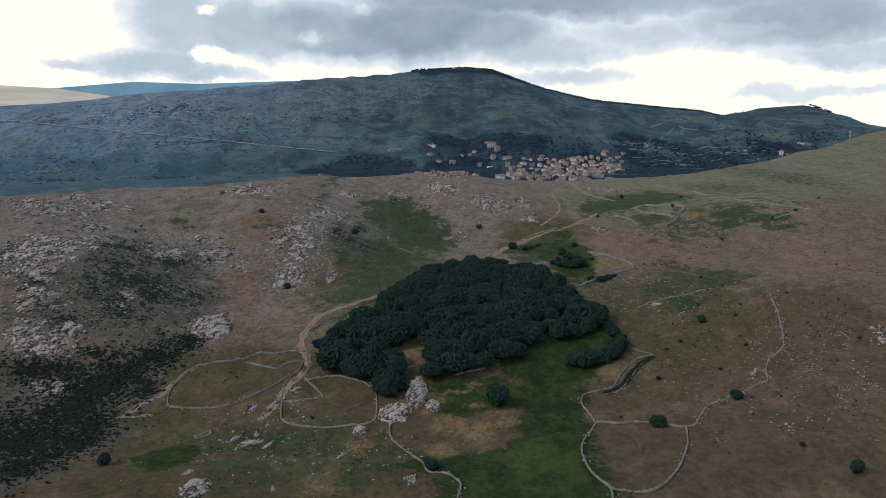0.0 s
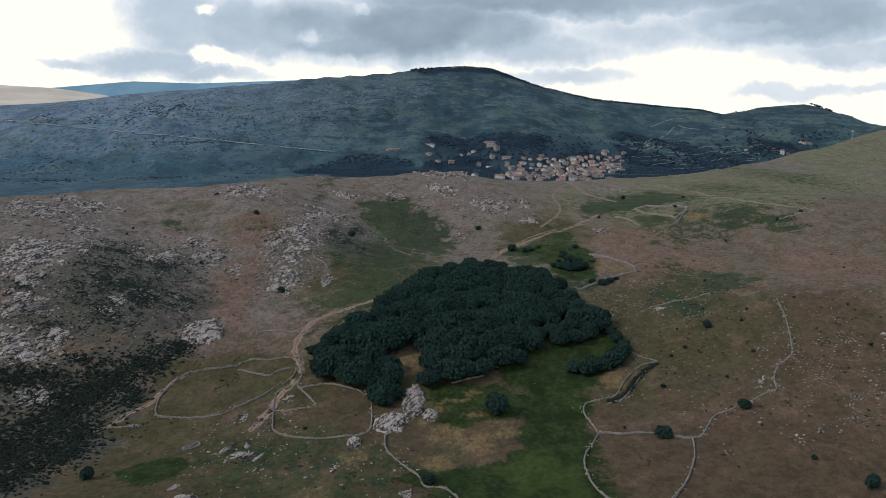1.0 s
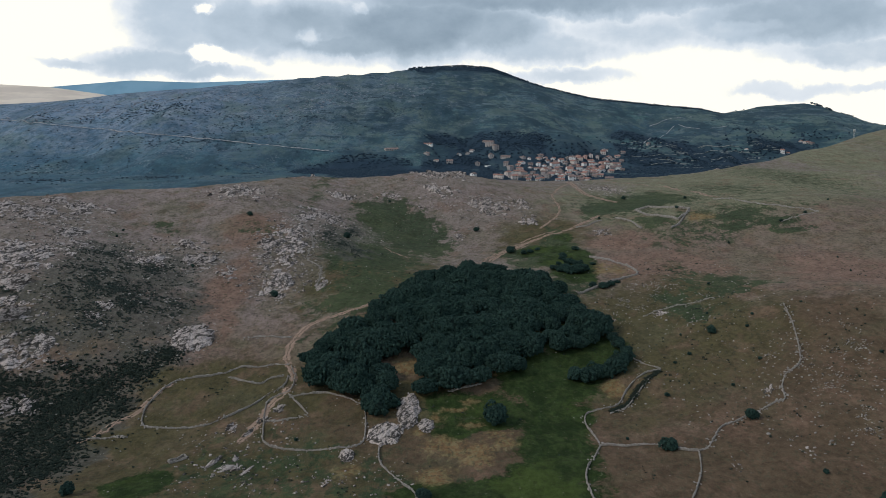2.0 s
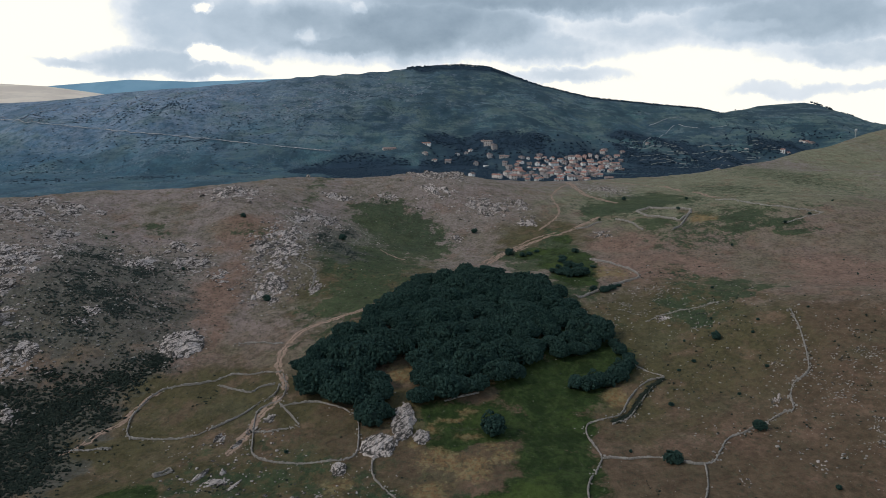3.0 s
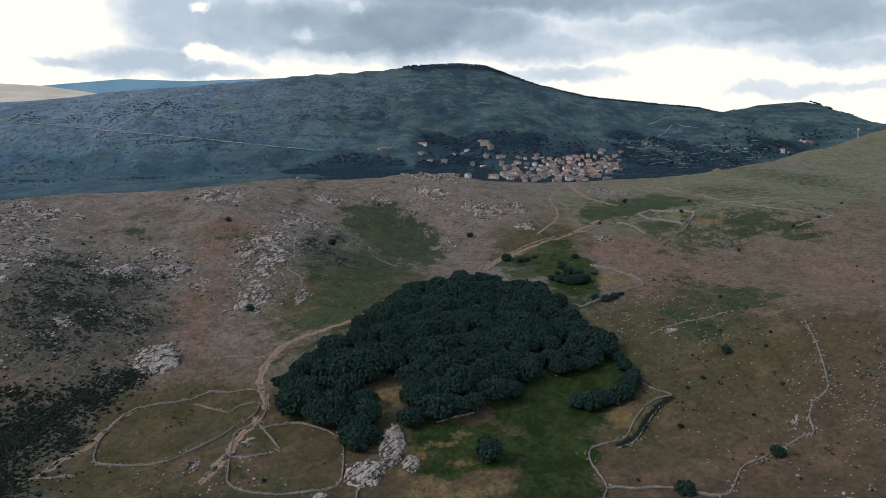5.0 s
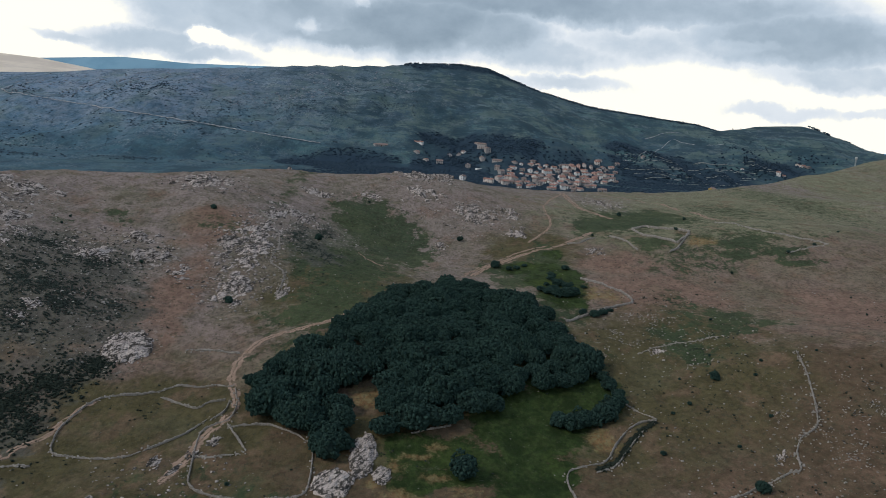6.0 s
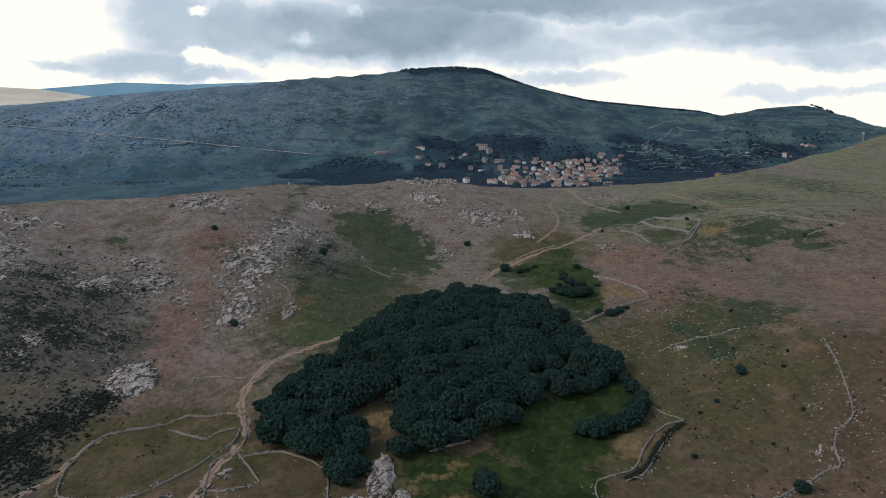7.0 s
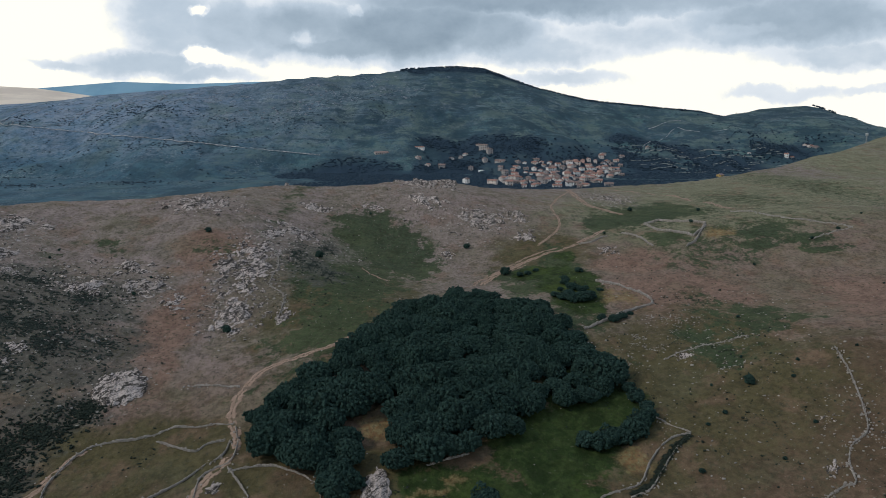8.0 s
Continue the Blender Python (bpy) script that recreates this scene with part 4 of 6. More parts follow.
def crown_mesh(seed, wide, tall, lift, size, leaves, leaf, mat):
    """A crown of leafy clumps packed over an uneven dome, round a solid heart coloured as shade."""
    g = np.random.default_rng(seed)
    axes = np.array((wide / 2, wide / 2, tall * 0.62))
    middle = np.array((0.0, 0.0, lift + tall * 0.40))
    bumps = [(d / np.linalg.norm(d), g.uniform(0.14, 0.34)) for d in g.normal(size=(7, 3)) * (1, 1, 0.7) + (0, 0, 0.25)]

    def swell(d):
        return 0.76 + sum(k * np.exp(-((d - b) ** 2).sum(-1) / 0.22) for b, k in bumps)

    count = int(2.6 * wide * (wide + 2 * tall) / 4 / size ** 2)
    k = np.arange(count) + 0.5
    up, turn = 1 - k / count * 1.42, k * 2.39996 + g.normal(0, 0.25, count)
    d = np.stack([np.cos(turn) * np.sqrt(1 - up * up), np.sin(turn) * np.sqrt(1 - up * up), up], -1) + g.normal(0, 0.05, (count, 3))
    d /= np.linalg.norm(d, axis=1)[:, None]
    at = middle + d * axes * (swell(d) * g.uniform(0.84, 1.06, count))[:, None]
    clumps, sprays = [], []
    for c, n in zip(at, d):
        if c[2] < 0.12 * tall:
            c = c + (0, 0, 0.1 * tall)
        r = size * g.uniform(0.55, 1.15)
        v = BALL_1[0] * g.uniform(0.5, 1.2, (len(BALL_1[0]), 1)) * (r * 0.9, r * 0.9, r)
        v = turned(v, g.uniform(0, 6.3))
        clumps.append((v + c, BALL_1[1][v[BALL_1[1]].mean(1) @ n > -0.25 * r]))
        sprays.append(tuft_leaves(g, c, r * 1.08, leaves, leaf))
    v0, f0 = gather(clumps)
    v1, f1 = gather(sprays)
    f1 = np.concatenate([f1[:, (0, 1, 2)], f1[:, (0, 2, 3)]])
    v1, f1 = np.concatenate([v0, v1]), np.concatenate([f0, f1 + len(v0)])
    # closed core, added to stop the view through the clumps
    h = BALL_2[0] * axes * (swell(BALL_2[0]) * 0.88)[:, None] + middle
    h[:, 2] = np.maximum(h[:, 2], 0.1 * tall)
    return v1, f1, h, BALL_2[1], mat


def crown_objects(parent, data):
    v1, f1, v2, f2, mat = data
    crown = part("crown", mesh_from("crown", v1, f1, [mat]), parent, "dense dark green leaf sprays")
    part("inner_crown", mesh_from("inner_crown", v2, f2, [SHADE_LEAF]), crown, "solid inner core coloured as shaded leaves")


def limb(pieces, a, b, r1, r2, sides=7):
    a, b = np.array(a, float), np.array(b, float)
    d = (b - a) / np.linalg.norm(b - a)
    u = np.cross(d, (0.3, 1, 0.2))
    u /= np.linalg.norm(u)
    w = np.cross(d, u)
    t = np.linspace(0, 2 * np.pi, sides, endpoint=False)
    ring = np.cos(t)[:, None] * u + np.sin(t)[:, None] * w
    mid = (a + b) / 2 + u * r1 * 0.6
    v = np.concatenate([a + ring * r1 * 1.15, mid + ring * (r1 + r2) / 2, b + ring * r2])
    i = np.arange(sides)
    j = (i + 1) % sides
    f = np.concatenate([np.stack([i + o, j + o, j + o + sides, i + o + sides], 1) for o in (0, sides)])
    pieces.append((v, f))


def trunk_mesh(seed, lift, wide, r):
    g = np.random.default_rng(seed)
    pieces = []
    limb(pieces, (0, 0, -0.6), (g.normal(0, 0.15), g.normal(0, 0.15), lift), r, r * 0.75)
    for k in range(4):
        t = k * 1.57 + g.uniform(-0.5, 0.5)
        limb(pieces, (0, 0, lift * 0.85), (math.cos(t) * wide * 0.28, math.sin(t) * wide * 0.28, lift + wide * 0.22), r * 0.5, r * 0.18, 5)
    v, f = gather(pieces)
    return mesh_from("trunk", v, f, [BARK], True)


def oak(seed, wide, tall, lift):
    ob = thing("oak_tree", 0, 0, 0)
    part("trunk", trunk_mesh(seed, lift, wide, wide * 0.035), ob)
    crown_objects(ob, crown_mesh(seed, wide, tall, lift, 0.68, 3, 0.36, OAK_LEAF))
    return tagged(ob, "dark green holm oak with a dense rounded crown in the wood", "tree", "oaks of the wood")


def inside(x, y, ring):
    hit, n = False, len(ring)
    for k in range(n):
        (x1, y1), (x2, y2) = ring[k], ring[(k + 1) % n]
        if (y1 > y) != (y2 > y) and x < (x2 - x1) * (y - y1) / (y2 - y1) + x1:
            hit = not hit
    return hit


# bare glades in the wood: east, north, half-widths
GLADES = [(-11.0, 272, 6.0, 16), (-28, 312, 3.5, 6), (-20, 322, 3, 5)]


def plant_wood(ring):
    kinds = [oak(s, w, t, l) for s, w, t, l in ((1, 10.5, 6.6, 0.5), (2, 12.4, 7.2, 0.5), (3, 9.0, 6.6, 0.4), (4, 14.0, 7.6, 0.6), (5, 11.4, 6.8, 0.5), (6, 9.8, 7.2, 0.4))]
    g = np.random.default_rng(21)
    spots, tries = [], 0
    low, high = np.min(ring, 0), np.max(ring, 0)
    while tries < 9000:
        tries += 1
        x, y = g.uniform(low[0], high[0]), g.uniform(low[1], high[1])
        gap = 7.2 if tries < 4500 else 5.6
        if any((x - a) ** 2 / (p * p) + (y - b) ** 2 / (q * q) < 1 for a, b, p, q in GLADES):
            continue
        if inside(x, y, ring) and all((x - a) ** 2 + (y - b) ** 2 > gap * gap for a, b in spots):
            spots.append((x, y))
    spots += [(x, y) for x, y in EDGE_OAKS if all((x - a) ** 2 + (y - b) ** 2 > 9 for a, b in spots)]
    for k, (x, y) in enumerate(spots):
        s = g.uniform(0.70, 1.08)
        m = pose(x, y, top(x, y) - 0.1, g.normal(0, 2), g.normal(0, 2), g.uniform(0, 360)) @ Matrix.Diagonal((s, s, s * g.uniform(0.82, 1.22) * (1.02 - 0.0022 * max(0, y - 270)), 1))
        if k < len(kinds):
            kinds[k].matrix_world = m
        else:
            copy_thing(kinds[g.integers(len(kinds))], pose(0, 0, 0)).matrix_world = m
    return len(spots)


BUSH_KINDS = []


def bushes(spots, low=0.80, high=1.0):
    g = np.random.default_rng(len(spots) + int(spots[0][1]))
    if not BUSH_KINDS:
        for s in (31, 32, 33):
            ob = thing("bush", 0, 0, 0)
            part("stems", trunk_mesh(s, 0.25, 1.0, 0.05), ob)
            v1, f1, v2, f2, mat = crown_mesh(s, 1.0, 0.9, 0.06, 0.135, 7, 0.048, OAK_LEAF)
            crown = part("foliage", mesh_from("foliage", v1, f1, [mat]), ob)
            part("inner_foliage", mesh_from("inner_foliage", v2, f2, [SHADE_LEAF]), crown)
            BUSH_KINDS.append(ob)
    for x, y, w in spots:
        words = "lone round dark green oak standing on open turf" if w > 3.4 else "small dark green bush dotted on dry brown grass"
        fresh = [b for b in BUSH_KINDS if "label" not in b]
        ob = fresh[0] if fresh else copy_thing(BUSH_KINDS[g.integers(3)], pose(0, 0, 0))
        ob.matrix_world = pose(x, y, top(x, y) - 0.05 * w, 0, 0, g.uniform(0, 360)) @ Matrix.Diagonal((w, w, w * g.uniform(low, high), 1))
        tagged(ob, words, "bush" if w <= 3.4 else "tree", "lone bushes on the moor")


def shrub_stuff(name, label, category, x, y, sizes, mat, sprays=16, flat=0.7, seed=0, heart=0.0, leaf=0.30, sink=0.05):
    """Many low shrubs as one stretch of stuff, each a dome of leaf sprays, some round a solid heart."""
    g = np.random.default_rng(seed + len(x))
    z = height(x, y)
    shapes = []
    for k in range(10):
        gg = np.random.default_rng(seed * 100 + k)
        lumps = []
        for _ in range(3 if sprays > 3 else 1):
            v, f = tuft_leaves(gg, np.array((gg.normal(0, 0.3), gg.normal(0, 0.3), 0.25)), gg.uniform(0.5, 0.8), max(4, sprays // 3), leaf)
            lumps.append((v, np.concatenate([f[:, (0, 1, 2)], f[:, (0, 2, 3)]])))
        if heart:
            lumps.append((BALL_1[0] * gg.uniform(0.8, 1.15, (len(BALL_1[0]), 1)) * (heart, heart, heart * 0.9) + (0, 0, 0.3), BALL_1[1]))
        shapes.append(gather(lumps))
    pieces = []
    for k in range(len(x)):
        v, f = shapes[g.integers(10)]
        pieces.append((turned(v, g.uniform(0, 6.3)) * (sizes[k] * 0.6, sizes[k] * 0.6, sizes[k] * 0.6 * flat) + (x[k], y[k], z[k] - sink), f))
    v, f = gather(pieces)
    return tagged(new(name, mesh_from(name, v, f, [mat], mat in (HAZED_LEAF, HAZED_SCRUB))), label, category, kind="stuff")


def sown(blobs, count, seed, spreadout=1.0, clumpy=0.0, even=False):
    g = np.random.default_rng(seed)
    b = np.array(blobs, float)
    share = b[:, 2] * b[:, 3]
    pick = g.choice(len(b), count * 3, p=share / share.sum())
    r, t = np.abs(g.normal(0, 0.62, count * 3)) * spreadout, g.uniform(0, 2 * np.pi, count * 3)
    r = np.sqrt(g.random(len(r))) * spreadout if even else r
    x, y = b[pick, 0] + b[pick, 2] * r * np.cos(t), b[pick, 1] + b[pick, 3] * r * np.sin(t)
    keep = ripple(x, y, 19, seed * 0.37) + 0.6 * ripple(x, y, 7, seed * 0.11) + 0.5 * g.normal(size=len(x)) > clumpy
    return x[keep][:count], y[keep][:count]


drystone_wall([(-51.7, 286.1), (-59.5, 286.3), (-69, 286.3), (-73.5, 283.1), (-79, 280.4), (-88.2, 278), (-91.6, 271.2), (-93, 262.2), (-90.3, 250.8), (-83.7, 248.7), (-76.1, 248.2), (-70.4, 249), (-68, 251.1), (-63, 255.3), (-58.4, 260.6), (-54.7, 266.5), (-50.4, 270.3), (-50.4, 277)], "low dry-stone wall round the western sheep enclosure")
drystone_wall([(-71.2, 279.8), (-63.5, 275.3), (-59.1, 273.7), (-56.6, 276.7), (-51.7, 277.6)], "tumbled dry-stone cross wall inside the western enclosure")
drystone_wall([(-50.6, 284.6), (-47.6, 273.9), (-47.9, 266.9), (-51.4, 264.5), (-53.8, 261.5), (-53.4, 253.4), (-50.4, 236.7)], "rubble wall along the worn stony track")
drystone_wall([(-50.4, 236.7), (-46.3, 231.4), (-38, 228.2), (-31.2, 228.1), (-24.5, 229), (-21, 232.2), (-20.9, 241.1), (-22.3, 253.5)], "grey dry-stone wall of the small pen below the wood")
drystone_wall([(-46.3, 263), (-37.7, 264), (-29.4, 259.4), (-22.9, 254.2)], "thin dry-stone wall running under the edge of the wood")
drystone_wall([(-47.8, 264.2), (-43.6, 257.9), (-39.5, 251.1)], "short leaning dry-stone wall at the pen's gate")
drystone_wall([(-52.4, 249.2), (-48.4, 247.6), (-44, 248.8), (-39.6, 250.6)], "broken line of wall stones across the pen", ruin=0.65)
drystone_wall([(-16, 228.9), (-15.6, 222.5), (-13.6, 216.6), (-8.4, 207.5), (-5.1, 201.8), (-4, 196.4), (0.9, 194.2), (3, 192), (4.4, 188.1), (3.5, 179.7)], "winding dry-stone wall below the granite outcrop")
drystone_wall([(66.5, 290.2), (67.7, 284.1), (70.7, 279.1), (74.3, 273.5), (70, 272.3), (65.2, 268.6), (60.4, 261.5), (56.4, 253.9), (50.9, 249.9), (44.8, 246.5), (44.2, 236.8), (45.3, 227.3), (42.7, 219.7), (38.5, 209.5), (37.5, 199.1), (38.1, 190.3), (40.7, 182.4), (40.1, 176.2)], "long curving dry-stone wall along the green meadow")
drystone_wall([(45, 226), (51.2, 225.2), (56.2, 224.9), (60.7, 223.2), (65.9, 218.2), (69.6, 217.5)], "low dry-stone wall along the top of the eastern pen")
drystone_wall([(69.6, 217.5), (66.9, 206.8), (63.2, 198), (58.6, 189.6), (51.2, 180.4), (43.2, 181.2), (40.7, 182.4)], "rounded dry-stone wall of the eastern pen")
drystone_wall([(69.6, 217.5), (73.1, 219.6), (78.9, 228.6), (84.9, 231.5), (89.2, 234), (97.8, 238.6), (101.1, 239.1), (103.7, 247.2), (107.3, 253.3), (113.1, 257.3), (117.7, 268.8), (121.5, 281.7), (124.4, 294.1), (125.8, 301.1)], "broad collapsed dry-stone wall climbing the brown slope", ruin=0.65)
drystone_wall([(59.2, 347.6), (71.2, 357.9), (83.9, 369.3), (90.3, 373.8), (89.5, 388.4), (84.7, 399.1), (75.1, 409.6)], "dry-stone wall with a sharp corner behind the wood", 1.1, 0.6, 1.4)
drystone_wall([(79.9, 318.6), (87.9, 323), (98.1, 326.1), (110.2, 327.6)], "grassy bank with the stones of a ruined wall", 0.4, 0.3, 0.3)
drystone_wall(cornered([(120.5, 505.2), (129.5, 509.8), (146.8, 484.4), (140.8, 470.9), (134.6, 464.1), (122.4, 486.5), (120.5, 505.2)]), "pale polygonal dry-stone sheep pen wall on green turf", 1.3, 1.0, 1.5)
drystone_wall([(145.9, 480.3), (134.2, 458.8), (126.7, 449.3)], "dry-stone spur running off the sheep pen", 1.1, 0.7, 1.4)
drystone_wall([(105.5, 493), (110.5, 476.4), (112.5, 456.6)], "low curved wall remnant beside the green hollow", 1.0, 0.6, 1.4)
drystone_wall([(-106.9, 242.4), (-99.8, 242.6), (-91.8, 243)], "scattered line of wall stones beside the heath", ruin=0.65)
drystone_wall([(3.6, 260.1), (8.9, 262.8), (14.5, 266.1)], "pale low wall in front of the oak wood")
drystone_wall([(57.8, 308.3), (63.9, 307.2), (65.1, 300.1), (66.5, 290.2)], "dry-stone wall at the wood's eastern edge")
drystone_wall([(170, 511.6), (178.2, 495.6), (181.6, 481.3), (187.9, 468.3), (196.5, 461.6), (204, 453.4), (207.3, 451.5)], "long faint field wall across the far green slope", 0.9, 0.6, 0.9)
drystone_wall([(207.3, 451.5), (198.1, 447), (187.4, 441.5), (180.7, 438.6)], "grassy bank with stones along the lower far field", 0.5, 0.5, 0.6)
drystone_wall([(96.7, 489.7), (93.2, 487.5), (87.2, 479.7), (79.7, 479.5)], "tumbled wall stones above the green hollow", 0.9, 0.5, 1.2)
drystone_wall([(74.1, 272.8), (67.9, 265.6), (62.4, 257.4), (57.6, 250), (52.1, 246.5)], "outer rubble wall beside the bramble ditch", ruin=0.65)
drystone_wall([(-81.2, 455.7), (-69.1, 435.9), (-62.6, 412.5), (-62, 389.8), (-54.2, 379.5), (-52.8, 356.8)], "old tumbled wall winding along the edge of the pale rocks", 0.7, 0.3, 0.75)
drystone_wall([(-73, 309.7), (-63.8, 308.9), (-54.6, 307.3)], "buried line of wall stones beside the track", ruin=0.65)
track([(-47.4, 269.7), (-49.5, 280.6), (-53.1, 290.3), (-53.5, 301), (-51.3, 312.3), (-45.1, 320.7), (-34.1, 327), (-30.6, 328.4), (-20.6, 340.4)], 2.6, "rutted sandy track climbing past the wood")
track([(-47.4, 269.7), (-50, 265.4), (-52.5, 257.8), (-54.1, 250.4), (-56.2, 241.1), (-58.2, 235.6)], 3.3, "eroded stony track fork below the junction")
track([(-88.4, 277.3), (-91.8, 271.8), (-94.1, 262.3), (-94.9, 257.5), (-99.6, 251.9), (-103, 243.9), (-106.2, 238.5)], 2.2, "worn earth track round the western enclosure")
track([(25.2, 418.2), (38.3, 442.3), (54.6, 460.5), (72.8, 473.1), (89.9, 493.9), (99.2, 506.1)], 3.0, "broad pale dirt track over the saddle")
track([(29.6, 430.5), (42.4, 453.3), (57, 467.3), (70, 477.1)], 1.4, "narrow parallel rut beside the pale track")
track([(58.6, 481), (72.6, 508), (77.4, 530), (77.1, 561.6), (83.5, 587.7), (103.4, 659.8)], 1.5, "thin footpath winding up the brown slope")
track([(107, 679.8), (101.5, 583.6), (109.3, 559.3), (117.7, 543)], 4.4, "sandy track descending from the brow")
track([(127, 700), (147.6, 688), (163, 640), (169.6, 620.4), (170.5, 578.4)], 2.6, "thin worn line along the far brow")
track([(175.3, 573.8), (176.6, 548), (176.9, 524.1)], 4.0, "pale earth road curving across the far slope")
track([(18.2, 409.1), (28.8, 431), (40.5, 442.6), (51.2, 451.8)], 1.0, "faint braided rut beside the pale track")
track([(22.6, 421.9), (32, 438.6), (42.4, 448.6)], 0.9, "thin worn rut in brown turf")
track([(-30, 445.9), (-19.5, 424.6), (-11.8, 420.8)], 1.0, "faint animal trail in the green hollow")
# the rocky western slope and the ribs along the brow
for spot in [(-176, 342, 18, 26, 2.2, 58, 0.99), (-198, 408, 25, 26, 1.9, 58, 0.64), (-213, 411, 8, 10, 1.6, 58, 0.94), (-172, 389, 8, 11, 1.8, 58, 0.94), (-147, 284, 17, 10, 1.5, 58, 0.84),
             (-147, 277, 14, 7, 1.3, 58, 0.74), (-129, 373, 8, 11, 2.3, 50, 0.96), (-120, 398, 10, 9, 2.0, 30, 0.84), (-110, 381, 10, 9, 2.0, 35, 0.9), (-95, 370, 7, 10, 1.2, 60, 0.64),
             (-127, 315, 5, 4, 1.2, 60, 0.74), (-129, 307, 6, 3, 1.0, 20, 0.74), (-134, 258, 10, 6, 1.3, 55, 0.84), (-158, 304, 14, 7, 1.4, 58, 0.59), (-160, 372, 10, 9, 1.2, 58, 0.54),
             (-202, 436, 10, 12, 1.9, 30, 0.9), (-186, 432, 8, 14, 1.9, 35, 0.92), (-172, 435, 5, 4, 1.2, 20, 0.8)]:
    outcrop(*spot)
for spot in [(-116, 482, 17, 16, 2.8, 40, 0.84), (-83, 412, 8, 34, 1.7, 70, 0.64), (-71, 408, 10, 41, 1.9, 72, 0.84), (-71, 362, 10, 15, 1.7, 65, 0.89), (-62, 522, 14, 11, 1.7, 30, 0.69),
             (-62, 471, 13, 14, 1.8, 40, 0.69), (-52, 361, 6, 10, 1.2, 70, 0.74), (-74, 465, 8, 24, 1.5, 65, 0.64), (-32, 533, 10, 8, 1.2, 20, 0.44), (0, 545, 14, 13, 1.9, 130, 0.84),
             (32, 524, 16, 19, 2.1, 125, 0.84), (55, 498, 7, 11, 2.3, 110, 0.86), (54, 533, 7, 11, 1.8, 120, 0.8), (12, 477, 6, 7, 1.4, 110, 0.64), (2, 574, 22, 11, 2.2, 10, 0.88), (123, 604, 14, 33, 1.7, 100, 0.59), (91, 460, 6, 14, 1.3, 80, 0.59)]:
    outcrop(*spot)
# slabs and stone heaps lower down
for spot in [(-62, 246, 2, 3, 0.9), (-55, 219, 4, 3, 0.9), (86, 318, 4, 4, 0.9), (99, 246, 3, 4, 0.9), (144, 256, 3, 8, 1.1, 110, 0.7), (-8, 192, 2, 4, 0.9), (-53, 250, 3, 4, 0.9), (-49, 256, 2, 3, 0.9), (-3, 241, 3, 3, 0.9)]:
    outcrop(*spot)
for spot in [(119, 246, 8, 17, 0.6), (115, 218, 5, 16, 0.6), (127, 225, 3, 8, 0.7), (95, 215, 1.5, 6, 0.6), (78, 334, 9, 10, 0.6), (96, 306, 5, 4, 0.6), (75, 207, 1.5, 3, 0.5), (-50, 207, 2, 2, 0.6), (-26, 210, 2, 2, 0.6), (133, 262, 6, 20, 0.6), (106, 262, 5, 10, 0.5), (92, 350, 12, 14, 0.6), (108, 330, 6, 5, 0.6), (70, 318, 5, 8, 0.5)]:
    stone_heap(*spot)
boulder(-163, 317, 17, 9, 3.6, 20, "large smooth grey granite dome half buried in turf")
boulder(-154, 299, 20, 11, 5.2, 25, "broad smooth pale granite dome above the heath")
boulder(10, 590, 30, 13, 4.2, 8, "broad pale granite hump crowning the brow")
boulder(-17, 588, 9, 6, 2.4, 0, "low rounded granite boulder on the brow")
boulder(-172, 389, 11, 8, 2.2, 20, "pale granite dome among grey broom")
boulder(-88, 571, 5, 4, 2.2, 0, "rounded granite boulder standing on the brow")
boulder(-128, 373, 7, 5, 2.0, 30, "pale split granite boulder in brown turf")
boulder(53, 494, 5, 4, 2.4, -20, "pale granite boulder at the foot of the rocks")
bare_boss(-8.6, 248, 3.5, 10.0, 1.9, "long pale furrowed granite boss beside the oak wood")
bare_boss(-15, 235.5, 5.2, 5.6, 1.7, "furrowed grey granite boss at the pen corner")
bare_boss(-3.0, 240, 2.4, 3.4, 1.2, "small cracked granite boss in the meadow")
bare_boss(-24.5, 224, 2.0, 3.0, 1.3, "grey granite knob below the pen wall")
bare_boss(-91, 306, 7.5, 10, 1.8, "pale split granite boss on the rusty slope")
boulder(-55.7, 243.9, 12.9, 3.6, 1.4, 71, "long pale granite slab lying beside the track")
boulder(-60.7, 223.3, 10.8, 4.2, 1.2, 74, "flat pale granite slab in rough grass")
boulder(-55.0, 224.4, 3.6, 2.4, 1.8, 63, "rounded pale granite boulder in rough grass")
boulder(-67.1, 195.2, 11.1, 2.4, 1.0, 67, "thin pale granite rib running through the turf")
boulder(-62.6, 248.1, 3.7, 2.9, 1.5, 60, "pale granite block beside the pen walls")
drystone_wall(cornered([(-72.5, 222.8), (-68.8, 225.4), (-69.8, 226.9), (-73.6, 224.3), (-72.5, 222.8)]), "small stone-lined pit sunk in green turf", 0.9, 0.3)
boulder(-50.7, 216.1, 10.3, 1.7, 0.4, 69, "narrow bare granite strip in the turf")
boulder(-42.0, 185.7, 2.0, 2.0, 1.7, 69, "small grey granite boulder on green turf")
bare_boss(-61.1, 184.4, 3.6, 6.5, 1.4, "broad pale granite pavement split by joints")
EDGE_OAKS = [(-38.5, 269.5), (-33.5, 266.5), (-29, 263), (-25, 259.5), (-41.1, 276.3), (-41.3, 283.3), (-40.2, 289.9), (-38.3, 295.9)]
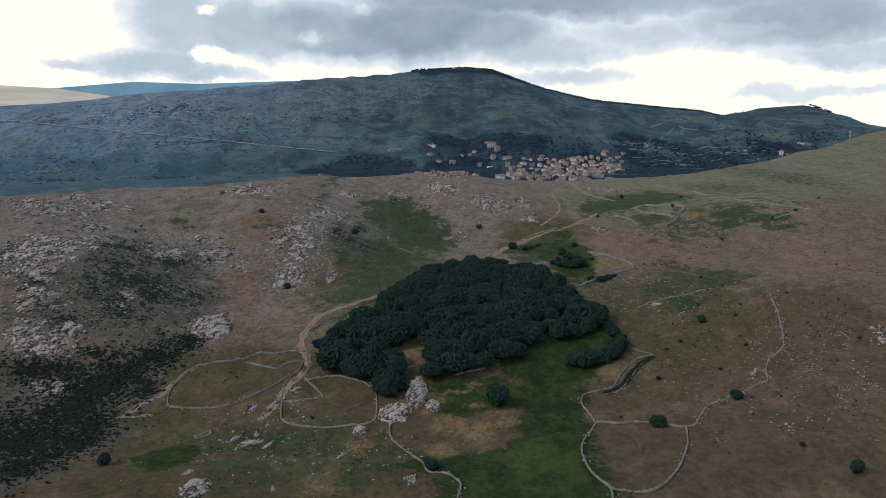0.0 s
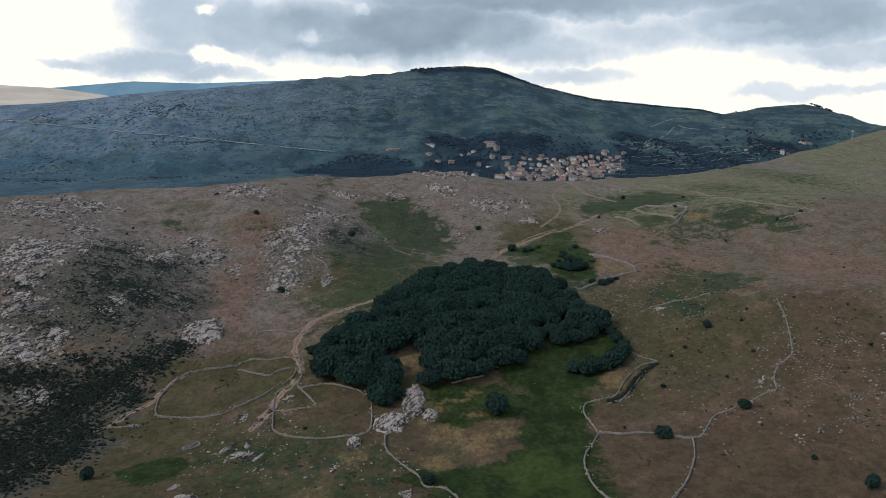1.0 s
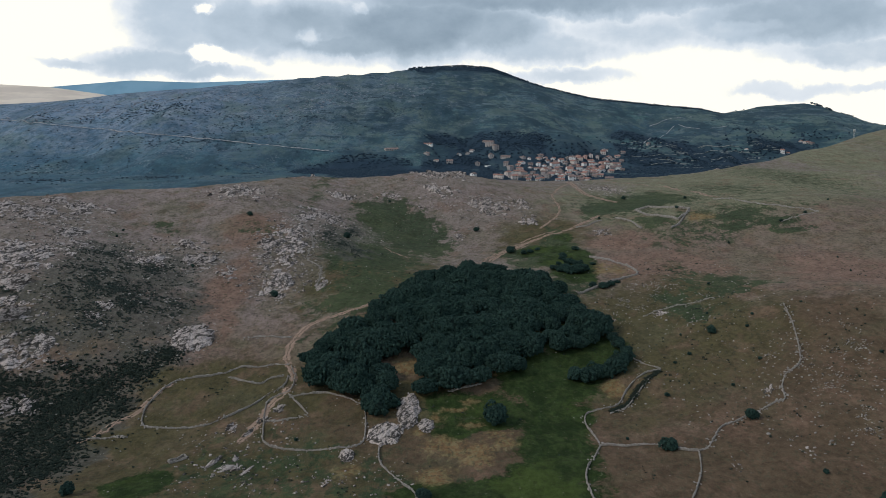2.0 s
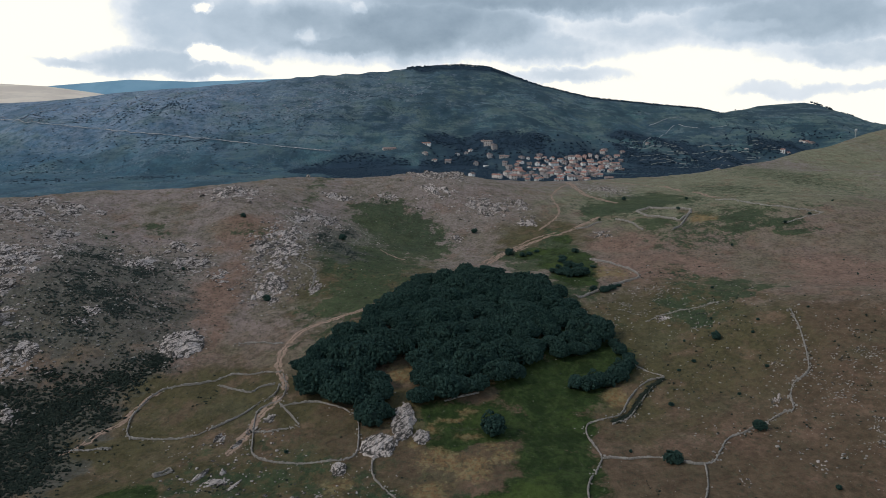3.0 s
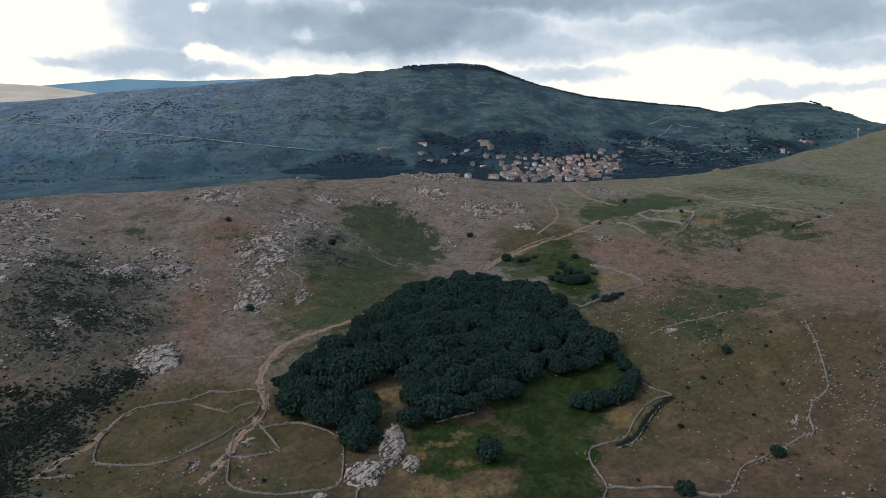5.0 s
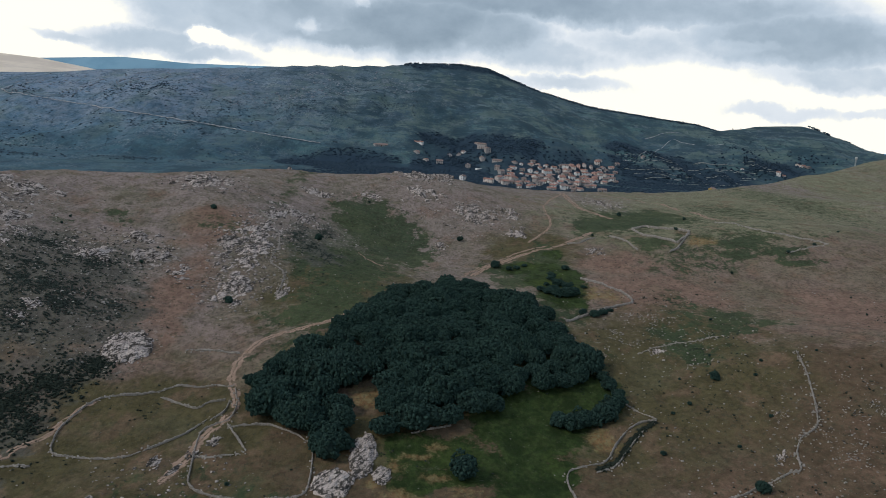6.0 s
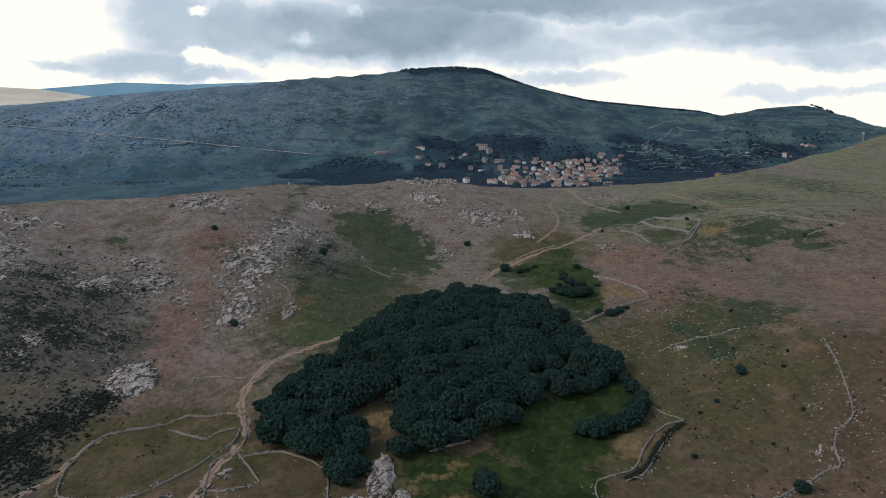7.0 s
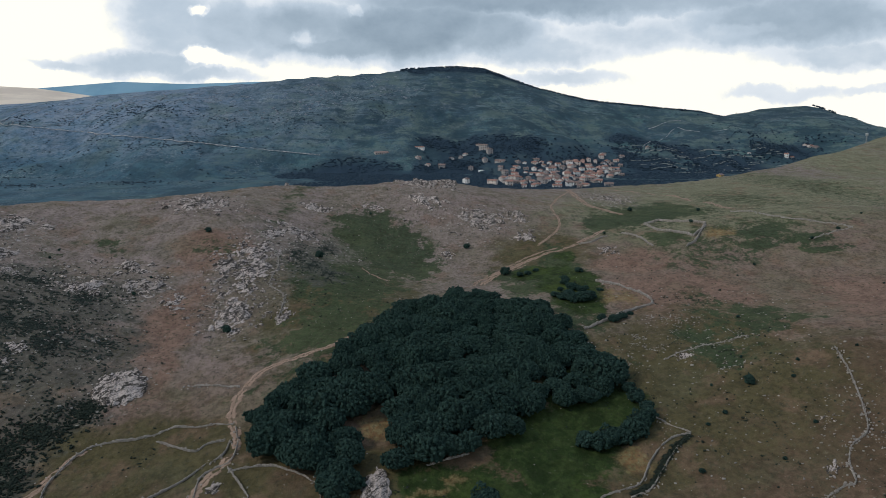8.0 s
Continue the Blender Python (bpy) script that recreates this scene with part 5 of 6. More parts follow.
WOOD = [(-38.7, 295), (-31.4, 311.5), (-19, 333.3), (-6.3, 363), (9.9, 382.6), (31.8, 381.5), (45.5, 370), (53.8, 344.9), (61.9, 308.7), (61.1, 298.7), (48, 291), (30.4, 284.6), (27.1, 271.7), (20.6, 264.2), (6.9, 259.5), (-2.6, 255.8), (-8.1, 262.2), (-8.6, 281.6), (-14.2, 281.6), (-13.4, 265.4), (-15.2, 244.5), (-20.5, 247), (-23.3, 254.7), (-33, 260.2), (-39.3, 269.1)]
plant_wood([(10 + 0.965 * (x - 10), 308 + 0.965 * (y - 308)) for x, y in WOOD])
bushes([(-17.9, 247.8, 6.7), (-17.2, 254.1, 7.2), (-20.7, 250.8, 5.7), (17.7, 241.3, 6.6), (-90.4, 201.4, 3.7), (62.7, 219.4, 4.2), (88.9, 232, 3.3), (101.8, 184.6, 3.5), (-3.1, 198.2, 3.4), (-100.3, 441.2, 2.9), (-49.3, 442.6, 3.8), (-69, 348.7, 3.1), (21.7, 484.3, 3.1), (37.7, 434.8, 4.4), (97.7, 293.4, 3.2), (45.6, 270.8, 5.6), (49.2, 269.6, 6.2), (52.6, 271.6, 5.4), (55.8, 272.8, 5.4), (66.2, 287.2, 3.6), (59.4, 274.8, 6.2), (62.6, 278.2, 5.4), (65.2, 283.0, 4.8), (64.8, 292.6, 4.4), (63.6, 300.4, 3.8)])
bushes([(123.5, 551.9, 3.0), (96.4, 494.9, 1.5), (159, 533.4, 2.0), (141.3, 490.6, 2.0), (181.4, 438.2, 1.6), (198.8, 448.6, 1.7), (147.1, 417.6, 1.2), (135.6, 406.5, 0.9), (-31.2, 523.5, 1.4), (114.7, 349.1, 1.2), (86, 279.8, 1.3), (71.3, 254.3, 1.5), (94.7, 199.2, 1.3), (53.4, 228.8, 1.0), (-40.3, 234.7, 1.2), (-1.1, 366.2, 1.6), (101.9, 311.9, 1.0), (183.6, 379.2, 0.9), (176.1, 352.2, 0.9), (114.3, 300, 1.2), (-154.9, 399.3, 1.3), (-156, 410.1, 1.2), (-110.8, 372.9, 1.5), (222.7, 473.6, 1.2), (-110.2, 390.7, 1.0), (87.8, 297.1, 0.9), (91.8, 254.4, 1.0), (104.1, 265.8, 1.1)])
bushes([(108.7, 290, 1.1), (79.8, 275.5, 1.1), (131.4, 299, 1.0), (136.6, 254.3, 1.1)])
bushes([(54.8, 388.6, 4.6), (57.4, 383.0, 5.4), (60.6, 380.4, 6.0), (64.2, 379.6, 6.4), (67.2, 383.4, 5.4), (69.4, 388.0, 3.8), (60.2, 392.4, 4.4), (63.4, 398.9, 5.6), (66.6, 395.2, 4.8), (61.2, 408.0, 3.6), (63.0, 415.3, 4.0), (71.0, 427.8, 4.0), (44.4, 430.2, 3.2), (48.4, 433.2, 3.8), (52.6, 438.5, 3.0), (71.2, 355.3, 4.6), (67.4, 357.6, 4.0), (75.4, 358.0, 3.6), (78.6, 361.4, 2.6), (73.8, 394.1, 2.6), (58.0, 398.0, 2.6)], 0.48, 0.72)
bx, by, _ = along([(73.0, 272.3), (69.9, 269.3), (66.8, 266.2), (63.9, 262.4), (61.1, 257.8), (58.6, 253.8), (55.4, 250.1), (51.6, 247.9)], 0.35)
bg = np.random.default_rng(2)
shrub_stuff("bramble_hedge", "dark bramble thicket filling the ditch between two walls", "hedge", np.repeat(bx, 2) + bg.normal(0.8, 0.5, 2 * len(bx)), np.repeat(by, 2) + bg.normal(0, 0.4, 2 * len(bx)), bg.uniform(0.9, 1.9, 2 * len(bx)), HEATH_LEAF, 24, 0.7, 9, 0.5, 0.22)
hg = np.random.default_rng(5)
hx, hy = sown(HEATH, 12500, 3, 1.0, -1.3)
shrub_stuff("heath_scrub", "low dark heather thickets on the brown slope", "scrub", hx, hy, 0.7 + 1.15 * hg.random(len(hx)) ** 2, HEATH_LEAF, 3, 0.7, 1, 0.6)
hx, hy = sown(BROOM, 7000, 5, 0.95, -0.25)
shrub_stuff("broom_scrub", "grey-green broom cushions among pale rocks", "scrub", hx, hy, 0.5 + 1.0 * hg.random(len(hx)) ** 2, BROOM_LEAF, 3, 0.7, 11, 0.6)
hx, hy = sown(GRIT + STONY + MOSS + RUST + SWARD[2:8], 4200, 8, 1.15, 0.15)
shrub_stuff("scattered_scrub", "small dark broom tussocks scattered over dry turf", "scrub", hx, hy, 0.3 + 0.9 * hg.random(len(hx)) ** 3, HEATH_LEAF, 3, 0.7, 2, 0.55)
strewn("loose_stones", "pale loose granite stones strewn over dry turf", 5200, GRIT + BROOM[::2], (0.10, 0.6), WALL_STONE, 0)
strewn("slab_fragments", "broken granite slabs strewn thickly over the rocky western slope", 2000, [(-176, 342, 20, 30), (-198, 408, 26, 26), (-150, 283, 22, 12), (-158, 304, 16, 12), (-125, 385, 22, 22), (-76, 410, 16, 40), (-71, 362, 14, 18), (-116, 482, 22, 20), (20, 525, 30, 20)], (0.2, 1.0), GRANITE, 0)
strewn("slope_stones", "grey stones lying in loose clusters on the eastern slope", 1300, STONY + [(100, 270, 34, 50), (118, 235, 26, 40), (100, 350, 40, 40)], (0.08, 0.42), WALL_STONE, 0)
strewn("field_stones", "small grey stones scattered in rough pasture", 1700, MOSS + RUST + SWARD[2:11], (0.06, 0.30), WALL_STONE, 0)
strewn("turf_stones", "pale granite stones dotted over the rough green pasture", 420, [(-57, 230, 22, 16), (-53, 234, 14, 12), (-38, 212, 30, 14)], (0.12, 0.55), GRANITE, 0)


# ---- the village under the mountain ----
PLASTER = plain_material("cream_plaster", (0.80, 0.73, 0.68), (0.70, 0.64, 0.61), 0.9, 0.2, 0.5, True, 0.55)
WHITE = plain_material("white_plaster", (0.88, 0.88, 0.87), (0.78, 0.78, 0.77), 0.85, 0.2, 0.5, True, 0.25)
MASONRY = plain_material("grey_masonry", (0.50, 0.47, 0.46), (0.37, 0.35, 0.35), 0.95, 0.2, 0.8, True, 0.7)
PINK = plain_material("pink_plaster", (0.74, 0.50, 0.43), (0.62, 0.43, 0.38), 0.9, 0.2, 0.5, True, 0.4)
OCHRE = plain_material("ochre_plaster", (0.60, 0.43, 0.16), (0.52, 0.36, 0.13), 0.9, 0.2, 0.5)
TILE_RED = plain_material("clay_tile", (0.47, 0.265, 0.215), (0.36, 0.22, 0.19), 0.9, 0.2, 0.7, True, 0.8)
TILE_BROWN = plain_material("old_clay_tile", (0.33, 0.245, 0.22), (0.26, 0.20, 0.19), 0.95, 0.2, 0.7, True, 0.8)
GLASS_DARK = plain_material("window_glass", (0.035, 0.045, 0.055), (0.05, 0.06, 0.07), 0.15, 0.5, 0.5)
DOOR_WOOD = plain_material("door_wood", (0.14, 0.085, 0.05), (0.10, 0.06, 0.04), 0.7, 0.3, 1.5)
ROAD = plain_material("pale_road", (0.46, 0.46, 0.47), (0.13, 0.16, 0.18), 0.9, 0.2, 0.22, False)
TERRACE = plain_material("terrace_stone", (0.24, 0.26, 0.25), (0.18, 0.20, 0.20), 0.95, 0.2, 0.2, False)
MAST = plain_material("galvanised_steel", (0.52, 0.54, 0.55), (0.44, 0.46, 0.47), 0.45, 0.5, 0.5)


def box(x0, x1, y0, y1, z0, z1):
    lo, hi = np.array((x0, y0, z0)), np.array((x1, y1, z1))
    return (lo + hi) / 2 + CUBE[0] * (hi - lo) / 2, CUBE[1]


def walls_mesh(w, d, h, rise, mat):
    """Four walls with gables at the two ends, set well into the slope."""
    a, b = w / 2, d / 2
    v = [(-a, -b, -4), (a, -b, -4), (a, b, -4), (-a, b, -4), (-a, -b, h), (a, -b, h), (a, b, h), (-a, b, h), (-a, 0, h + rise), (a, 0, h + rise)]
    me = bpy.data.meshes.new("wall")
    me.from_pydata(v, [], [(0, 1, 5, 4), (2, 3, 7, 6), (1, 2, 6, 9, 5), (3, 0, 4, 8, 7), (3, 2, 1, 0), (4, 5, 9, 8), (8, 9, 6, 7)])
    me.materials.append(mat)
    return me


def roof_mesh(w, d, h, rise, mat):
    a, b, t = w / 2 + 0.45, d / 2 + 0.5, 0.28
    drop = rise * 0.5 / (d / 2)
    v = []
    for x in (-a, a):
        v += [(x, -b, h - drop + 0.06), (x, 0, h + rise + 0.06), (x, b, h - drop + 0.06), (x, b, h - drop + 0.06 + t), (x, 0, h + rise + 0.1 + t), (x, -b, h - drop + 0.06 + t)]
    me = bpy.data.meshes.new("roof")
    me.from_pydata(v, [], [(0, 1, 4, 5), (1, 2, 3, 4), (11, 10, 7, 6), (10, 9, 8, 7), (5, 4, 10, 11), (4, 3, 9, 10), (6, 7, 1, 0), (7, 8, 2, 1), (0, 5, 11, 6), (3, 2, 8, 9)])
    me.materials.append(mat)
    return me


PANE = mesh_from("window", *box(-0.45, 0.45, -0.05, 0.05, -0.62, 0.62), [GLASS_DARK])
LINTEL = mesh_from("window_sill", *box(-0.65, 0.65, -0.12, 0.06, -0.80, -0.64), [MASONRY])
DOOR = mesh_from("door", *box(-0.6, 0.6, -0.06, 0.06, 0, 2.1), [DOOR_WOOD])
CHIMNEY = mesh_from("chimney", *gather([box(-0.4, 0.4, -0.4, 0.4, -1.2, 1.0), box(-0.52, 0.52, -0.52, 0.52, 1.0, 1.18)]), [MASONRY])

HOUSE_WORDS = {"red": "cream village house with a red clay-tile roof", "white": "whitewashed village house with a clay-tile roof",
               "grey": "old grey stone house with a brown tile roof", "stone": "long weathered stone building with a brown tile roof",
               "ochre": "small ochre-yellow hut with a low roof"}


def houses(style, spots, floors=0):
    g = np.random.default_rng(len(style) * 40 + len(spots))
    for x, y, w in spots:
        w = max(w * g.uniform(0.62, 0.98), 5.0)
        storeys = 1 if style in ("stone", "ochre") else (1, 1, 1, 1, 2, 2, 2)[int(g.integers(7))]
        if w < 6.6:
            storeys = 1
        storeys = floors or storeys
        h = 2.5 * storeys + 0.15
        d = g.uniform(5.5, 8.0) if w < 18 else 7.5
        rise = d / 2 * g.uniform(0.34, 0.46)
        wall = {"red": PLASTER, "white": WHITE, "grey": MASONRY, "stone": MASONRY, "ochre": OCHRE}[style]
        if style == "red" and g.random() < 0.55:
            wall = PINK if x > 205 and y > 1240 else WHITE
        roof = TILE_RED if style == "red" or (style == "white" and g.random() < 0.6) else TILE_BROWN
        side = g.random() < 0.4 and w < 13
        turn = g.normal(0, 26) + (90 if side else 0)
        ob = thing("house", x, y, top(x, y - d / 2) + 0.2, turn)
        tagged(ob, HOUSE_WORDS[style], "house", "houses of the village")
        shell = part("wall", walls_mesh(w, d, h, rise, wall), ob)
        tiles = part("roof", roof_mesh(w, d, h, rise, roof), ob)
        c = part("chimney", CHIMNEY, tiles)
        c.location = (w * g.uniform(-0.3, 0.3), d * 0.12, h + rise * 0.9)
        n = max(2, int(w / 3.2))
        for s in range(storeys):
            for k in range(n):
                if s == 0 and k == n // 2:
                    door = part("door", DOOR, ob)
                    door.location = ((k + 0.5) / n * w - w / 2, -d / 2 - 0.02, 0.0)
                elif g.random() < 0.85:
                    win = part("window", PANE, ob)
                    win.location = ((k + 0.5) / n * w - w / 2, -d / 2 - 0.01, 1.55 + 2.7 * s)
                    part("window_sill", LINTEL, win)
            for sx in (-1, 1):
                win = part("window", PANE, ob)
                win.matrix_local = pose(sx * (w / 2 + 0.01), -d * 0.18, 1.55 + 2.7 * s, 0, 0, 90)


def ribbon(name, points, width, mat, label, category, lift=0.25):
    x, y, a = along(points, 4.0)
    side = np.array((-1.0, -0.5, 0.5, 1.0))
    off = side[None] * width / 2 * (1 + 0.25 * ripple(x, y, 60, 0.7)[:, None])
    px, py = x[:, None] - np.sin(a)[:, None] * off, y[:, None] + np.cos(a)[:, None] * off
    # a cut bank: the uphill edge lies a little higher
    z = height(px, py) + lift + np.array((-0.5, 0, 0, -0.5))[None]
    v = np.stack([px, py, z], -1).reshape(-1, 3)
    i = np.arange(len(x) * 4).reshape(-1, 4)
    f = np.stack([i[:-1, :-1], i[1:, :-1], i[1:, 1:], i[:-1, 1:]], -1).reshape(-1, 4)
    return tagged(new(name, mesh_from(name, v, f, [mat], True)), label, category, kind="structure")


def mast(x, y, tall):
    """A slim lattice mast with a small head."""
    ob = thing("radio_mast", x, y, top(x, y))
    for k in range(3):
        t = k * 2.094
        pieces = []
        limb(pieces, (math.cos(t) * 0.9, math.sin(t) * 0.9, -0.5), (math.cos(t) * 0.55, math.sin(t) * 0.55, tall), 0.16, 0.12, 6)
        part("leg", mesh_from("leg", *gather(pieces), [MAST]), ob)
    pieces = []
    for z in np.arange(1.5, tall, 2.2):
        for k in range(3):
            a, b, r = k * 2.094, (k + 1) * 2.094, 0.75
            limb(pieces, (math.cos(a) * r, math.sin(a) * r, z), (math.cos(b) * r, math.sin(b) * r, z + 1.6), 0.07, 0.07, 5)
    part("bracing", mesh_from("bracing", *gather(pieces), [MAST]), ob)
    part("antenna_head", mesh_from("antenna_head", *box(-1.3, 1.3, -0.7, 0.7, tall - 2.4, tall + 0.6), [MAST]), ob, "pale boxed antenna head")
    tagged(ob, "slim grey lattice radio mast behind the grassy brow", "mast")


ribbon("mountain_road", [(-867, 1587), (-837, 1562), (-807, 1536), (-790, 1537), (-747, 1482), (-723, 1465), (-702, 1454), (-689, 1459), (-675, 1464), (-663, 1470), (-650, 1476), (-632, 1472), (-618, 1476), (-599, 1468), (-572, 1441), (-548, 1416), (-520, 1384), (-506, 1385), (-493, 1390), (-479, 1393), (-463, 1390), (-447, 1388), (-427, 1368), (-412, 1367), (-394, 1356), (-377, 1346), (-365, 1357), (-353, 1368), (-338, 1365), (-321, 1356), (-305, 1348), (-289, 1339), (-276, 1348), (-260, 1337), (-246, 1342), (-230, 1337), (-217, 1340), (-203, 1344), (-189, 1345), (-173, 1343)], 2.3, ROAD, "pale road cut along the dark mountain flank", "road", 2.0)
ribbon("mountain_road", [(326, 1429), (353, 1459), (407, 1550), (473, 1650), (487, 1618), (520, 1600), (560, 1590)], 1.7, ROAD, "pale winding road above the village", "road", 0.6)
ribbon("mountain_road", [(427, 1674), (486, 1718), (534, 1739)], 1.7, ROAD, "short pale stretch of hill road", "road", 0.6)
houses("red", [(-21, 1392, 16.9), (-7, 1314, 14.2), (78, 1089, 14.6), (101, 1178, 14.3), (128, 1287, 14), (122, 1251, 11.9), (158, 1309, 10.7), (154, 1207, 9.8), (184, 1327, 12.7), (194, 1227, 11.7), (227, 1326, 12.7), (238, 1340, 12.9), (245, 1326, 10.9), (260, 1350, 9.3), (275, 1378, 9.5), (282, 1363, 11.3), (222, 1206, 11.6), (201, 1129, 10.8), (154, 1047, 11.3), (99, 1088, 7.3), (171, 1305, 8.9), (217, 1294, 10.6), (213, 1305, 8.9), (249, 1352, 9.3)])
houses("red", [(163, 1278, 8.7), (171, 1217, 8.3), (169, 1121, 7.6), (120, 1168, 7.9), (241, 1282, 8.8), (263, 1329, 9.2), (670, 1495, 12.3), (665, 1506, 9), (226, 1338, 10.8), (296, 1363, 8.8), (170, 1320, 11.5), (273, 1337, 10.1), (123, 1275, 8.3), (241, 1296, 8.7), (255, 1287, 7.8), (280, 1321, 7.6), (139, 1263, 7.2), (155, 1237, 7.7), (179, 1256, 7), (211, 1237, 11), (232, 1268, 7.6), (250, 1255, 8.2), (120, 1213, 7), (167, 1178, 11.3)])
houses("red", [(193, 1208, 11), (212, 1186, 11.8), (231, 1204, 7.8), (241, 1214, 12), (251, 1198, 7.6), (94, 1137, 9.3), (109, 1161, 9.1), (115, 1148, 9.5), (155, 1142, 11.4), (181, 1154, 7.7), (119, 1100, 9.5), (162, 1089, 7), (192, 1104, 7.5), (219, 1118, 11.8), (98, 1075, 8.3), (114, 1049, 8.4), (133, 1069, 9.5), (191, 1060, 10)])
houses("white", [(31, 1356, 5.5), (54, 1383, 8.4), (142, 1304, 8.8), (154, 1279, 10.4), (148, 1250, 8.5), (166, 1148, 9.3), (215, 1326, 9.1), (253, 1322, 9.1), (281, 1395, 9.6), (288, 1328, 12.9), (264, 1281, 10.6), (149, 1112, 7.5), (127, 1055, 5.7), (131, 1113, 7.5), (179, 1112, 7.5), (229, 1297, 8.9), (198, 1196, 8.2), (273, 1350, 9.3), (543, 1447, 6.3), (599, 1427, 7.4), (609, 1429, 6.3), (45, 1109, 7.8), (194, 1309, 8.8)])
houses("white", [(244, 1313, 11.7), (271, 1323, 8.2), (265, 1313, 10.4), (233, 1229, 8.9), (271, 1247, 10.9), (224, 1189, 9.5), (161, 1166, 10.3), (224, 1153, 7.4), (172, 1062, 12)])
houses("grey", [(-22, 1328, 10.8), (15, 1316, 14.2), (46, 1374, 9.3), (60, 1317, 8.9), (83, 1335, 12.6), (107, 1275, 6.9), (132, 1306, 12.4), (142, 1282, 8.7), (133, 1168, 7.9), (188, 1272, 10.4), (200, 1299, 8.9), (286, 1351, 9.3), (298, 1342, 7.4), (274, 1225, 8.5), (223, 1129, 9.3), (186, 1086, 8.9), (122, 1113, 7.5), (109, 1105, 8.9), (182, 1046, 7.1), (309, 1382, 7.7), (676, 1487, 8.9), (374, 1467, 6.2), (212, 1109, 9.4), (162, 1327, 11.9)])
houses("grey", [(207, 1325, 8.7), (220, 1316, 10.3), (104, 1288, 8.7), (184, 1302, 11.1), (209, 1289, 11.9), (288, 1305, 8), (108, 1255, 10.7), (166, 1240, 7.2), (180, 1230, 9.8), (198, 1249, 11.4), (217, 1247, 7.5), (259, 1226, 9), (158, 1187, 10.9), (177, 1196, 10.2), (146, 1146, 8.4), (171, 1162, 7.1), (196, 1154, 7.8), (212, 1131, 8.3), (96, 1104, 8.8), (102, 1117, 9.5), (134, 1101, 8.3), (145, 1100, 11.3)])
houses("stone", [(-82, 1364, 27.7), (78, 1414, 15.3), (106, 1320, 23.2), (222, 1069, 13.2)])
houses("ochre", [(412, 1212, 10.4)])
houses("white", [(180, 1282, 19), (213, 1316, 12)], 3)
houses("stone", [(84, 1392, 19), (92, 1366, 15)], 3)
terraces = [[(319, 1376), (386, 1382), (465, 1425)], [(330, 1346), (400, 1366), (486, 1376)], [(427, 1428), (511, 1446), (558, 1416)], [(339, 1310), (424, 1356), (485, 1347)],
            [(469, 1466), (538, 1468), (595, 1438)], [(344, 1441), (394, 1446)], [(499, 1411), (552, 1400)], [(365, 1279), (425, 1301)]]
tg = np.random.default_rng(3)
for k in range(22):
    tx, ty = tg.uniform(350, 640), tg.uniform(1300, 1500)
    span = tg.uniform(14, 36)
    terraces.append([(tx - span, ty + tg.normal(0, 3)), (tx, ty), (tx + span, ty + tg.normal(0, 3))])
for line in terraces:
    ribbon("terrace_wall", line, 1.5, TERRACE, "pale field terrace wall above the valley woods", "wall", 0.9)
mast(496, 985, 20)
wall_z = min(top(72, 1303), top(106, 1303))
retaining = new("retaining_wall", mesh_from("retaining_wall", *gather([box(-18, 18, -0.6, 0.6, -4, 2.6), box(-18.2, 18.2, -0.8, 0.8, 2.6, 2.9)]), [WHITE]))
retaining.matrix_world = pose(89, 1303, wall_z + 0.5, 0, 0, 2)
tagged(retaining, "long pale retaining wall below the village houses", "wall")

# woods, gardens and scrub of the far side, too many to count
fg = np.random.default_rng(12)
fx, fy = sown(DARK_WOODS, 9500, 4, 1.05, -2.0, True)
shrub_stuff("far_woods", "dark oak woods in the valley round the village, coloured hazy blue", "woods", fx, fy, fg.uniform(3.4, 5.4, len(fx)), HAZED_LEAF, 3, 0.5, 3, 0.9, 0.2, 0.35)
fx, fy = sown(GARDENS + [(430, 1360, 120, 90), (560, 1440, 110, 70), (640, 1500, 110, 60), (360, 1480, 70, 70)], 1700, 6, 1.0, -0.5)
shrub_stuff("village_trees", "dark garden trees between the village houses", "trees", fx, fy, fg.uniform(3.0, 5.5, len(fx)), HAZED_LEAF, 3, 1.0, 4, 0.75, 0.22)
